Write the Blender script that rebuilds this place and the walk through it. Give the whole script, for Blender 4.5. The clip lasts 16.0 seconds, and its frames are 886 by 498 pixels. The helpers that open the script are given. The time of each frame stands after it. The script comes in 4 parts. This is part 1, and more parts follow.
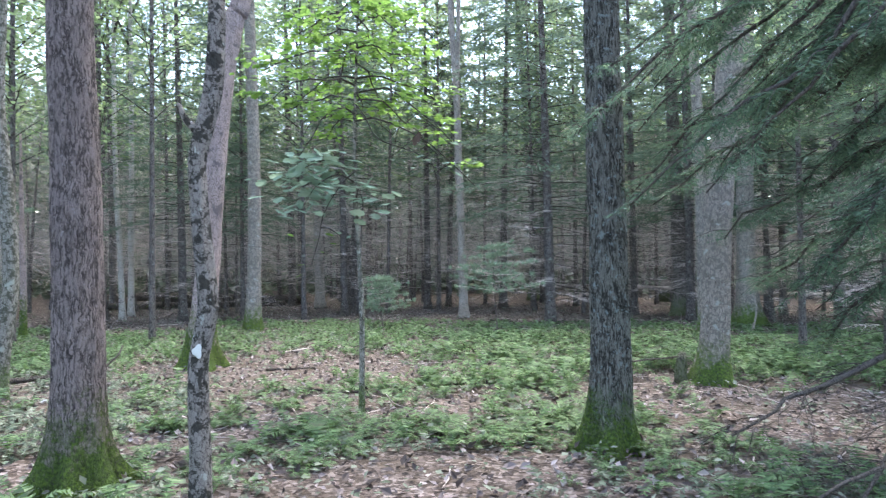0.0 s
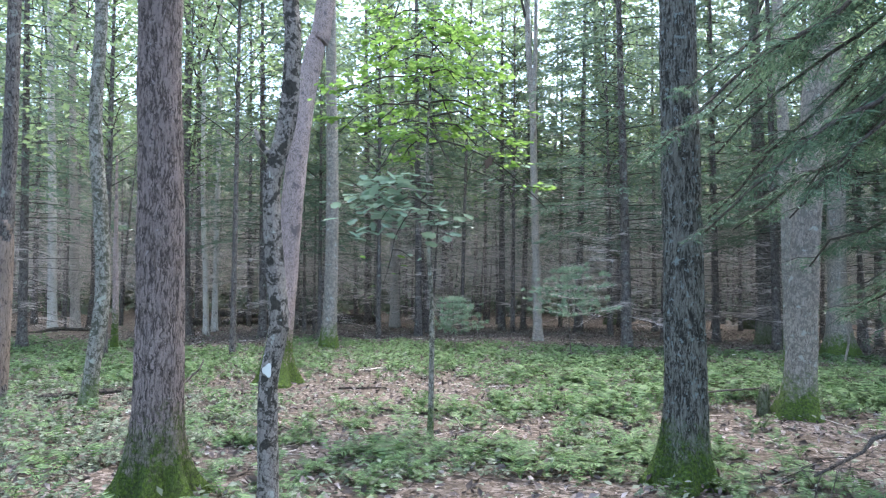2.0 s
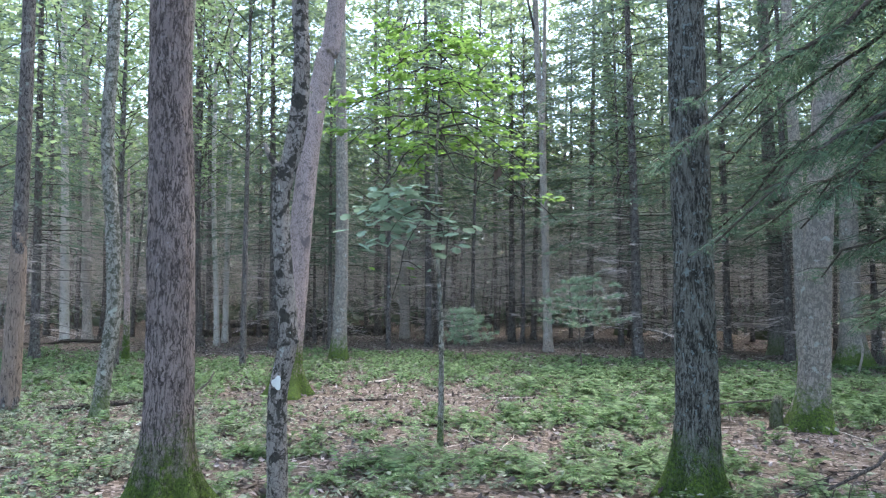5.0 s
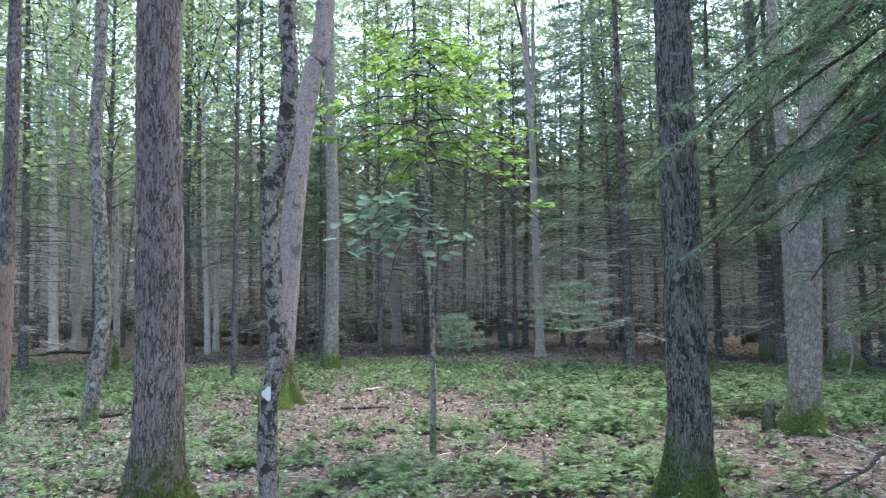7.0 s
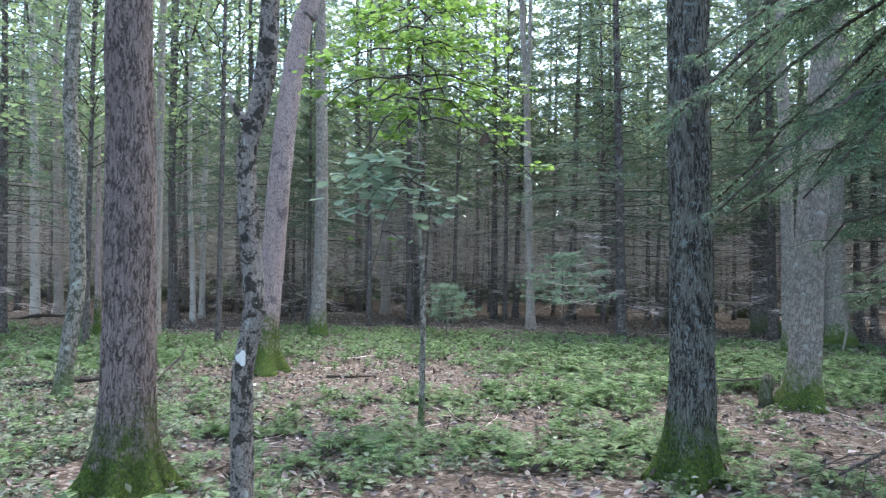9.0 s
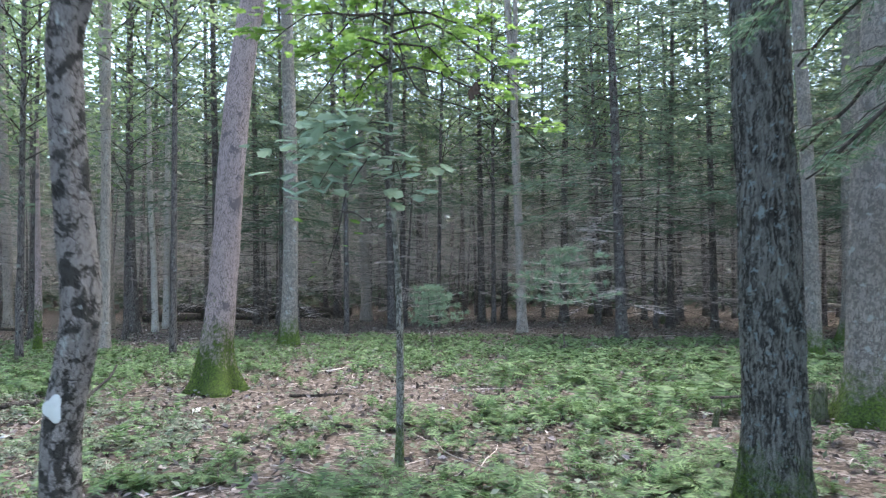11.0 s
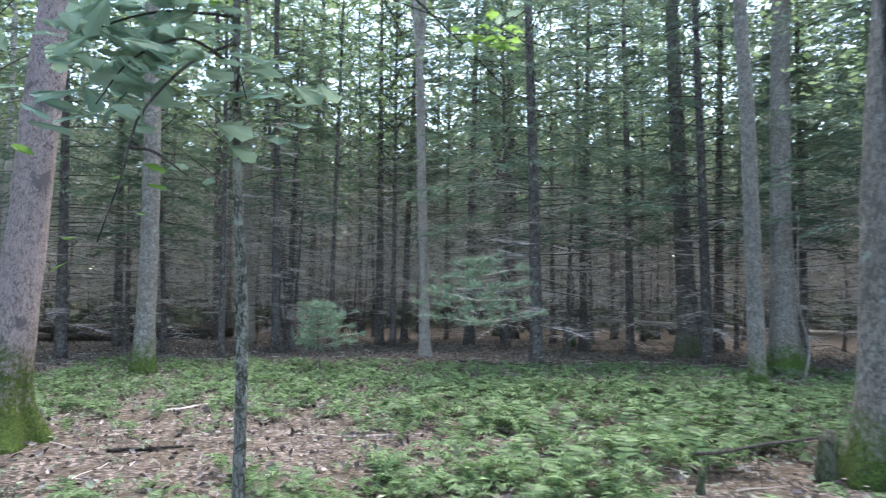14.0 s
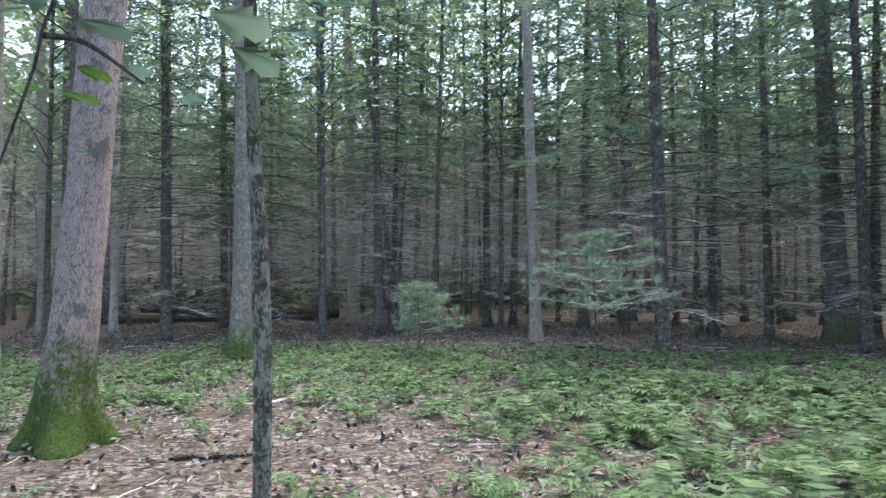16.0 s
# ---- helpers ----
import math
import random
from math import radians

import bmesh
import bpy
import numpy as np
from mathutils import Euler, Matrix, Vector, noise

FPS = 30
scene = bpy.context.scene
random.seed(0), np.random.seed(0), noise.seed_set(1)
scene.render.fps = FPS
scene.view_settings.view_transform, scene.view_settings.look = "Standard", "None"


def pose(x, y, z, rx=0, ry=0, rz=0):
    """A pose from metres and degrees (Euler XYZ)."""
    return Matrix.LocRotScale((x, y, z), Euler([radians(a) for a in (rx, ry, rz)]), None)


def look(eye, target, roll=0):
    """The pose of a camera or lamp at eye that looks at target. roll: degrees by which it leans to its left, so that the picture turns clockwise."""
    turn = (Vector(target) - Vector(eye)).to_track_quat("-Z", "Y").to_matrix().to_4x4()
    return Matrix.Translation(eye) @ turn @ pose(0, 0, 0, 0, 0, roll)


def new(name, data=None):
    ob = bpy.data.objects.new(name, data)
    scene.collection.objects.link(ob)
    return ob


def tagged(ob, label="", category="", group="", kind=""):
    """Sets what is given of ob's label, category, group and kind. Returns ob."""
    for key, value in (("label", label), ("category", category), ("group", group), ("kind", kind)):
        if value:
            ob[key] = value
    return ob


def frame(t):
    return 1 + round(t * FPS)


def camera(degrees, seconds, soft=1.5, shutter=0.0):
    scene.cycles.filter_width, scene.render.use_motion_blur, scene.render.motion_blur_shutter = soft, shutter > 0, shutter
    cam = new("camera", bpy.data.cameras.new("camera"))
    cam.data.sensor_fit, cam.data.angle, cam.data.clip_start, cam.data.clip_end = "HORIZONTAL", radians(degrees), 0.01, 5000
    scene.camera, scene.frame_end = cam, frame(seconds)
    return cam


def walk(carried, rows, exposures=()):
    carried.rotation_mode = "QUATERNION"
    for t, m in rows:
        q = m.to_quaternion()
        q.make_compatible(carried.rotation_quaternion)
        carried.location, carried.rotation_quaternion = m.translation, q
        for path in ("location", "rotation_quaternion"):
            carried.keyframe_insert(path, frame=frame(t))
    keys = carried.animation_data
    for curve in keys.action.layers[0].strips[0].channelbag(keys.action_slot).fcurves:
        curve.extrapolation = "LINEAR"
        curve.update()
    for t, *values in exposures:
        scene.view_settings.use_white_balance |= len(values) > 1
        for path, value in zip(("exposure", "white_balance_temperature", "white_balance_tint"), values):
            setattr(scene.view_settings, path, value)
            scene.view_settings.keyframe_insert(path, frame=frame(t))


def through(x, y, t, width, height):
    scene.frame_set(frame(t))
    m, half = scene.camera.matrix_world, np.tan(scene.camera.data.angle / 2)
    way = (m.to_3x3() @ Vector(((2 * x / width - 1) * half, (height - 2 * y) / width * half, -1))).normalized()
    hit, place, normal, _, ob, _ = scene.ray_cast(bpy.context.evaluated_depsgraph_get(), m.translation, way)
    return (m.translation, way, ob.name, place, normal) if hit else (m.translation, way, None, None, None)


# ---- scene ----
cam = camera(62.7, 16.0, soft=1.25, shutter=0.4)
PATH = [
    (0, (0.809, -0.618, 1.593), (0.544, 1.364, 1.64), -0.3),
    (0.5, (0.793, -0.61, 1.596), (0.463, 1.361, 1.673), -0.2),
    (1, (0.81, -0.616, 1.598), (0.441, 1.348, 1.686), -0.2),
    (1.5, (0.838, -0.614, 1.605), (0.409, 1.337, 1.699), 0.5),
    (2, (0.863, -0.607, 1.616), (0.393, 1.334, 1.719), 0.7),
    (2.5, (0.866, -0.605, 1.626), (0.37, 1.329, 1.742), 0.8),
    (3, (0.867, -0.607, 1.627), (0.355, 1.321, 1.76), 1.0),
    (5.5, (0.872, -0.607, 1.624), (0.386, 1.329, 1.757), 0.3),
    (6, (0.875, -0.604, 1.625), (0.402, 1.334, 1.762), 0.2),
    (6.5, (0.874, -0.612, 1.629), (0.405, 1.327, 1.768), 0.7),
    (7, (0.874, -0.596, 1.636), (0.401, 1.342, 1.785), -0.1),
    (7.5, (0.865, -0.582, 1.638), (0.387, 1.354, 1.792), -0.7),
    (8, (0.823, -0.552, 1.614), (0.346, 1.385, 1.758), -0.8),
    (8.5, (0.783, -0.441, 1.588), (0.323, 1.504, 1.657), -0.9),
    (8.7, (0.783, -0.37, 1.58), (0.319, 1.574, 1.646), 0.6),
    (10.8, (0.437, 1.2, 1.53), (0.065, 3.164, 1.634), 0.2),
    (11, (0.419, 1.397, 1.489), (0.015, 3.353, 1.572), -0.2),
    (11.5, (0.335, 1.785, 1.426), (-0.087, 3.739, 1.506), 0.0),
    (12, (0.257, 2.134, 1.471), (-0.157, 4.090, 1.536), 0.7),
    (12.5, (0.266, 2.492, 1.492), (-0.127, 4.447, 1.631), -1.0),
    (13, (0.223, 2.873, 1.444), (0.047, 4.863, 1.537), 1.3),
    (13.5, (0.099, 3.285, 1.41), (0.079, 5.285, 1.465), 0.4),
    (14, (0.065, 3.637, 1.389), (-0.064, 5.627, 1.531), 0.5),
    (14.5, (0.024, 4.131, 1.382), (-0.224, 6.113, 1.506), 0.8),
    (15, (-0.041, 4.495, 1.392), (-0.303, 6.475, 1.491), -0.7),
    (15.5, (-0.100, 4.717, 1.411), (-0.430, 6.686, 1.526), 0.2),
    (16, (-0.083, 4.933, 1.415), (-0.506, 6.886, 1.498), 0.2),
]
walk(cam, [(t, look(eye, target, roll)) for t, eye, target, roll in PATH], [(0.0, 3.1, 6560, 9), (1.6, 3.12, 6480, 7), (3.0, 2.87, 6500, 7), (5.5, 2.86, 6520, 7), (11.0, 2.86, 6560, 7), (14.0, 2.9, 6520, 6), (16.0, 2.82, 6600, 6)])

# ---- daylight: a bright, veiled evening sky above the canopy ----
world = bpy.data.worlds.new("sky")
scene.world = world
world.use_nodes = True
wn = world.node_tree
sky = wn.nodes.new("ShaderNodeTexSky")
sky.sky_type = "NISHITA"
sky.sun_disc = False
sky.sun_elevation = radians(70)
sky.sun_rotation = radians(25)
sky.dust_density = 2.0
sky.ozone_density = 1.0
wn.nodes["Background"].inputs["Strength"].default_value = 0.15
wn.links.new(sky.outputs[0], wn.nodes["Background"].inputs["Color"])

sun = new("sun", bpy.data.lights.new("sun", "SUN"))
sun.data.energy = 1.0
sun.data.angle = radians(35)
sun.data.color = (1.0, 0.95, 0.86)
sun.matrix_world = look((0, 0, 0), (-math.sin(radians(25)) * math.cos(radians(70)), -math.cos(radians(25)) * math.cos(radians(70)), -math.sin(radians(70))))


# ---- materials ----
def material(name):
    m = bpy.data.materials.new(name)
    m.use_nodes = True
    return m, m.node_tree, m.node_tree.nodes["Principled BSDF"]


def node(nt, kind, inputs=(), **props):
    n = nt.nodes.new(kind)
    for k, v in props.items():
        if k == "operation":
            n.operation = v
        elif k == "blend":
            n.blend_type = v
        elif k == "feature":
            n.feature = v
        elif k == "data":
            n.data_type = v
    for key, v in inputs:
        if isinstance(v, bpy.types.NodeSocket):
            nt.links.new(v, n.inputs[key])
        else:
            n.inputs[key].default_value = v
    return n


def ramp(nt, fac, stops):
    n = nt.nodes.new("ShaderNodeValToRGB")
    while len(n.color_ramp.elements) < len(stops):
        n.color_ramp.elements.new(0.5)
    for e, (p, c) in zip(n.color_ramp.elements, stops):
        e.position = p
        e.color = (*c, 1) if len(c) == 3 else c
    nt.links.new(fac, n.inputs[0])
    return n.outputs[0]


def mix(nt, fac, a, b):
    n = nt.nodes.new("ShaderNodeMix")
    n.data_type = "RGBA"
    for i, v in ((0, fac), (6, a), (7, b)):
        if isinstance(v, bpy.types.NodeSocket):
            nt.links.new(v, n.inputs[i])
        else:
            n.inputs[i].default_value = (*v, 1) if isinstance(v, tuple) else v
    return n.outputs[2]


def mathn(nt, op, a, b=0.0):
    n = nt.nodes.new("ShaderNodeMath")
    n.operation = op
    for i, v in ((0, a), (1, b)):
        if isinstance(v, bpy.types.NodeSocket):
            nt.links.new(v, n.inputs[i])
        else:
            n.inputs[i].default_value = v
    return n.outputs[0]


def noise_tex(nt, vec, scale, detail=6.0, rough=0.6):
    n = nt.nodes.new("ShaderNodeTexNoise")
    nt.links.new(vec, n.inputs["Vector"])
    n.inputs["Scale"].default_value = scale
    n.inputs["Detail"].default_value = detail
    n.inputs["Roughness"].default_value = rough
    return n.outputs[0]


def bark(name, dark, light, plate=(26, 26, 5), crack=0.10, lichen=None, lichen_at=0.60, lichen_size=9.0, moss=0.0, moss_cover=0.95, relief=0.02, blotch=None):
    """Bark with ragged vertical plates and cracks, lichen patches, and moss that climbs from the root to about `moss` metres."""
    m, nt, b = material(name)
    co = nt.nodes.new("ShaderNodeTexCoord").outputs["Object"]

    def bent(vec, scale, amount):
        nz = nt.nodes.new("ShaderNodeTexNoise")
        nz.inputs["Scale"].default_value = scale
        nz.inputs["Detail"].default_value = 4.0
        nt.links.new(vec, nz.inputs["Vector"])
        ce = node(nt, "ShaderNodeVectorMath", [(0, nz.outputs["Color"]), (1, (0.5, 0.5, 0.5))], operation="SUBTRACT")
        sc = node(nt, "ShaderNodeVectorMath", [(0, ce.outputs[0])], operation="SCALE")
        sc.inputs["Scale"].default_value = amount
        return node(nt, "ShaderNodeVectorMath", [(0, vec), (1, sc.outputs[0])], operation="ADD").outputs[0]

    def stretched(vec, s):
        mp = nt.nodes.new("ShaderNodeMapping")
        mp.inputs["Scale"].default_value = s
        nt.links.new(vec, mp.inputs[0])
        return mp.outputs[0]

    wob = bent(bent(co, 6.0, 0.09), 28.0, 0.03)
    cells = stretched(wob, plate)
    v = nt.nodes.new("ShaderNodeTexVoronoi")
    v.feature = "DISTANCE_TO_EDGE"
    v.inputs["Scale"].default_value = 1.0
    nt.links.new(cells, v.inputs["Vector"])
    edge = node(nt, "ShaderNodeMapRange", [(0, v.outputs["Distance"]), (1, 0.0), (2, crack), (3, 0.0), (4, 1.0)]).outputs[0]
    gate = node(nt, "ShaderNodeMapRange", [(0, noise_tex(nt, stretched(co, (1, 1, 0.45)), 17.0, 3, 0.6)), (1, 0.44), (2, 0.62), (3, 0.0), (4, 0.85)]).outputs[0]
    edge = mathn(nt, "MAXIMUM", edge, gate)
    streak = noise_tex(nt, stretched(wob, (plate[0] * 2.4, plate[1] * 2.4, plate[2] * 1.9)), 1.0, 9, 0.72)
    strong = node(nt, "ShaderNodeMapRange", [(0, streak), (1, 0.34), (2, 0.66), (3, 0.0), (4, 1.0)]).outputs[0]
    speck = noise_tex(nt, co, 70.0, 4, 0.7)
    tone = mathn(nt, "MULTIPLY", mathn(nt, "ADD", mathn(nt, "MULTIPLY", edge, 0.82), 0.18), mathn(nt, "ADD", mathn(nt, "MULTIPLY", strong, 0.75), mathn(nt, "MULTIPLY", speck, 0.4)))
    col = ramp(nt, tone, [(0.04, tuple(c * 0.16 for c in dark)), (0.20, dark), (0.50, light), (1.0, tuple(min(0.8, c * 1.25) for c in light))])
    big = noise_tex(nt, co, 1.3, 5, 0.6)
    col = mix(nt, node(nt, "ShaderNodeMapRange", [(0, big), (1, 0.4), (2, 0.7), (3, 0.0), (4, 0.45)]).outputs[0], col, tuple(0.75 * d + 0.1 * l for d, l in zip(dark, light)))
    if blotch:
        bn = noise_tex(nt, bent(co, 9.0, 0.12), 17.0, 5, 0.65)
        col = mix(nt, node(nt, "ShaderNodeMapRange", [(0, bn), (1, 0.50), (2, 0.55), (3, 0.0), (4, 0.85)]).outputs[0], col, blotch)
    if lichen:
        ln = noise_tex(nt, bent(co, 12.0, 0.06), lichen_size, 5, 0.6)
        lm = node(nt, "ShaderNodeMapRange", [(0, ln), (1, lichen_at), (2, lichen_at + 0.05), (3, 0.0), (4, 0.85)]).outputs[0]
        col = mix(nt, lm, col, lichen)
    if moss:
        z = node(nt, "ShaderNodeSeparateXYZ", [(0, co)]).outputs[2]
        mn = noise_tex(nt, co, 4.0, 6, 0.7)
        lim = mathn(nt, "ADD", mathn(nt, "MULTIPLY", z, 1.0 / moss), mathn(nt, "MULTIPLY", mathn(nt, "ADD", mn, mathn(nt, "MULTIPLY", noise_tex(nt, co, 22.0, 4, 0.7), 0.8)), -2.5))
        mm = node(nt, "ShaderNodeMapRange", [(0, lim), (1, -1.65), (2, -0.85), (3, moss_cover), (4, 0.0)]).outputs[0]
        mc = ramp(nt, noise_tex(nt, co, 40, 5, 0.7), [(0.32, (0.018, 0.032, 0.004)), (0.5, (0.06, 0.115, 0.010)), (0.72, (0.15, 0.25, 0.020))])
        col = mix(nt, mm, col, mc)
    nt.links.new(col, b.inputs["Base Color"])
    b.inputs["Roughness"].default_value = 0.92
    b.inputs["Specular IOR Level"].default_value = 0.2
    h = mathn(nt, "ADD", mathn(nt, "MULTIPLY", edge, 0.8), strong)
    bp = node(nt, "ShaderNodeBump", [("Height", h), ("Strength", 1.0), ("Distance", relief)])
    nt.links.new(bp.outputs[0], b.inputs["Normal"])
    return m


def leaf_mat(name, cols, through=0.4, rand="island", rough=0.55, scale=0.9):
    """Thin leaf: a diffuse and a translucent half, varied from leaf to leaf and over patches."""
    m, nt, b = material(name)
    if rand == "island":
        r = nt.nodes.new("ShaderNodeNewGeometry").outputs["Random Per Island"]
    else:
        r = nt.nodes.new("ShaderNodeObjectInfo").outputs["Random"]
    pos = nt.nodes.new("ShaderNodeNewGeometry").outputs["Position"]
    patch = noise_tex(nt, pos, scale, 4, 0.6)
    f = mathn(nt, "ADD", mathn(nt, "MULTIPLY", r, 0.55), mathn(nt, "MULTIPLY", patch, 0.5))
    n = len(cols)
    col = ramp(nt, f, [(0.2 + 0.65 * i / (n - 1), c) for i, c in enumerate(cols)])
    nt.links.new(col, b.inputs["Base Color"])
    b.inputs["Roughness"].default_value = rough
    b.inputs["Specular IOR Level"].default_value = 0.25
    if through:
        tr = node(nt, "ShaderNodeBsdfTranslucent", [("Color", col)])
        ms = node(nt, "ShaderNodeMixShader", [(0, through), (1, b.outputs[0]), (2, tr.outputs[0])])
        nt.links.new(ms.outputs[0], nt.nodes["Material Output"].inputs[0])
    return m


def ground_mat():
    m, nt, b = material("forest_floor")
    pos = nt.nodes.new("ShaderNodeNewGeometry").outputs["Position"]
    v = nt.nodes.new("ShaderNodeTexVoronoi")
    v.inputs["Scale"].default_value = 27.0
    wn_ = nt.nodes.new("ShaderNodeTexNoise")
    wn_.inputs["Scale"].default_value = 9.0
    nt.links.new(pos, wn_.inputs["Vector"])
    sc = node(nt, "ShaderNodeVectorMath", [(0, wn_.outputs["Color"])], operation="SCALE")
    sc.inputs["Scale"].default_value = 0.12
    ad = node(nt, "ShaderNodeVectorMath", [(0, pos), (1, sc.outputs[0])], operation="ADD")
    nt.links.new(ad.outputs[0], v.inputs["Vector"])
    r = node(nt, "ShaderNodeSeparateColor", [(0, v.outputs["Color"])]).outputs[0]
    col = ramp(nt, r, [(0.0, (0.025, 0.017, 0.014)), (0.4, (0.08, 0.06, 0.05)), (0.75, (0.16, 0.125, 0.11)), (1.0, (0.29, 0.245, 0.225))])
    n1 = noise_tex(nt, pos, 1.3, 6, 0.65)
    col = mix(nt, node(nt, "ShaderNodeMapRange", [(0, n1), (1, 0.42), (2, 0.68), (3, 0.0), (4, 0.7)]).outputs[0], col, (0.06, 0.045, 0.03))
    n2 = noise_tex(nt, pos, 0.8, 7, 0.75)
    col = mix(nt, node(nt, "ShaderNodeMapRange", [(0, n2), (1, 0.6), (2, 0.7), (3, 0.0), (4, 0.45)]).outputs[0], col, (0.06, 0.085, 0.03))
    nt.links.new(col, b.inputs["Base Color"])
    b.inputs["Roughness"].default_value = 0.9
    b.inputs["Specular IOR Level"].default_value = 0.2
    h = mathn(nt, "ADD", r, noise_tex(nt, pos, 30, 5, 0.7))
    bp = node(nt, "ShaderNodeBump", [("Height", h), ("Strength", 0.9), ("Distance", 0.03)])
    nt.links.new(bp.outputs[0], b.inputs["Normal"])
    return m


OAK_BARK = bark("shaggy_bark", (0.13, 0.106, 0.10), (0.42, 0.34, 0.32), plate=(38, 38, 4.2), crack=0.24, lichen=(0.48, 0.41, 0.40), lichen_at=0.62, lichen_size=24.0, moss=0.5, moss_cover=0.92, relief=0.06)
RIDGE_BARK = bark("ridged_bark", (0.06, 0.058, 0.05), (0.29, 0.285, 0.25), plate=(40, 40, 2.2), crack=0.3, lichen=(0.32, 0.38, 0.37), lichen_at=0.58, lichen_size=22.0, moss=0.42, moss_cover=0.9, relief=0.045)
SPOT_BARK = bark("lichen_blotched_bark", (0.13, 0.115, 0.105), (0.33, 0.30, 0.275), plate=(40, 40, 18), crack=0.08, lichen=(0.52, 0.54, 0.50), lichen_at=0.635, lichen_size=13.0, relief=0.02, blotch=(0.022, 0.022, 0.017))
MOTTLED_BARK = bark("mottled_bark", (0.11, 0.10, 0.085), (0.30, 0.285, 0.25), plate=(34, 34, 9), crack=0.1, lichen=(0.38, 0.40, 0.35), lichen_at=0.60, lichen_size=9.0, moss=0.35, moss_cover=0.6, relief=0.014, blotch=(0.06, 0.065, 0.045))
PALE_BARK = bark("pale_flaking_bark", (0.28, 0.225, 0.215), (0.60, 0.475, 0.455), plate=(52, 52, 11), crack=0.16, lichen=(0.19, 0.165, 0.17), lichen_at=0.59, lichen_size=5.0, moss=0.78, relief=0.03)
GREY_BARK = bark("grey_bark", (0.165, 0.145, 0.13), (0.39, 0.345, 0.305), plate=(34, 34, 5), crack=0.1, lichen=(0.44, 0.45, 0.42), lichen_at=0.61, relief=0.015)
MOSSY_BARK = bark("mossy_grey_bark", (0.165, 0.145, 0.13), (0.39, 0.345, 0.305), plate=(34, 34, 5), crack=0.1, lichen=(0.44, 0.45, 0.42), lichen_at=0.61, moss=0.46, moss_cover=0.9, relief=0.02, blotch=(0.19, 0.18, 0.16))
DARK_BARK = bark("hemlock_bark", (0.06, 0.053, 0.05), (0.19, 0.168, 0.157), plate=(34, 34, 7), crack=0.2, lichen=(0.27, 0.29, 0.26), lichen_at=0.6, relief=0.02)
SOOTY_BARK = bark("dark_mossy_bark", (0.08, 0.07, 0.065), (0.23, 0.205, 0.19), plate=(34, 34, 7), crack=0.2, lichen=(0.25, 0.27, 0.24), lichen_at=0.61, moss=0.5, moss_cover=0.45, relief=0.02)
BIRCH_BARK = bark("birch_bark", (0.20, 0.185, 0.17), (0.46, 0.435, 0.40), plate=(14, 14, 30), crack=0.06, lichen=(0.09, 0.085, 0.08), lichen_at=0.59, relief=0.006)
TWIG = bark("dead_twig", (0.30, 0.25, 0.228), (0.55, 0.475, 0.44), plate=(30, 30, 8), crack=0.05, relief=0.004)
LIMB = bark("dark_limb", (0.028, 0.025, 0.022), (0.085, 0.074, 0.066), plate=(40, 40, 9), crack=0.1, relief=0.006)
LOG = bark("rotting_log", (0.025, 0.022, 0.02), (0.10, 0.085, 0.075), plate=(6, 26, 26), crack=0.14, lichen=(0.10, 0.14, 0.05), lichen_at=0.60, relief=0.02)
RUST = bark("rotten_wood", (0.10, 0.076, 0.062), (0.25, 0.19, 0.155), plate=(30, 30, 3), crack=0.1, relief=0.012)
GROUND = ground_mat()
MAPLE = leaf_mat("sapling_leaf", [(0.12, 0.21, 0.055), (0.195, 0.33, 0.08), (0.28, 0.43, 0.115)], 0.5)
OAKLEAF = leaf_mat("shaded_oak_leaf", [(0.22, 0.31, 0.23), (0.30, 0.41, 0.31), (0.40, 0.50, 0.39)], 0.4)
CANOPY = leaf_mat("canopy_leaf", [(0.13, 0.185, 0.09), (0.20, 0.275, 0.135), (0.29, 0.37, 0.195)], 0.6, scale=0.25)
NEEDLE = leaf_mat("hemlock_needle", [(0.085, 0.125, 0.092), (0.14, 0.195, 0.142), (0.21, 0.275, 0.195)], 0.5, scale=0.4)
# greyer copy of the hemlock needle: haze of distance put into its colour
HAZE_NEEDLE = leaf_mat("hazed_hemlock_needle", [(0.10, 0.125, 0.094), (0.15, 0.175, 0.13), (0.21, 0.235, 0.175)], 0.4, scale=0.3)
SPRAY = leaf_mat("near_hemlock_needle", [(0.045, 0.082, 0.055), (0.085, 0.145, 0.095), (0.15, 0.225, 0.14)], 0.45, scale=0.9)
# canopy leaf with less yellow: the far wood's haze is painted into it
HAZE_LEAF = leaf_mat("hazed_canopy_leaf", [(0.14, 0.18, 0.125), (0.21, 0.265, 0.185), (0.30, 0.36, 0.25)], 0.5, scale=0.15)
PINE = leaf_mat("pine_needle", [(0.13, 0.19, 0.135), (0.20, 0.28, 0.195), (0.30, 0.38, 0.275)], 0.35)
FERN = leaf_mat("fern_frond", [(0.055, 0.047, 0.032), (0.05, 0.09, 0.038), (0.088, 0.15, 0.062), (0.135, 0.215, 0.09), (0.185, 0.255, 0.125)], 0.4, scale=0.7)
HERB = leaf_mat("grey_green_herb", [(0.045, 0.04, 0.028), (0.06, 0.085, 0.052), (0.13, 0.16, 0.11), (0.25, 0.27, 0.21)], 0.3, scale=0.8)
LITTER = leaf_mat("dead_leaf", [(0.014, 0.011, 0.010), (0.07, 0.054, 0.049), (0.18, 0.145, 0.138), (0.40, 0.35, 0.34)], 0.1, rough=0.7, scale=1.1)
PALE_LEAF = leaf_mat("bleached_leaf", [(0.62, 0.60, 0.58), (0.74, 0.72, 0.70)], 0.1)
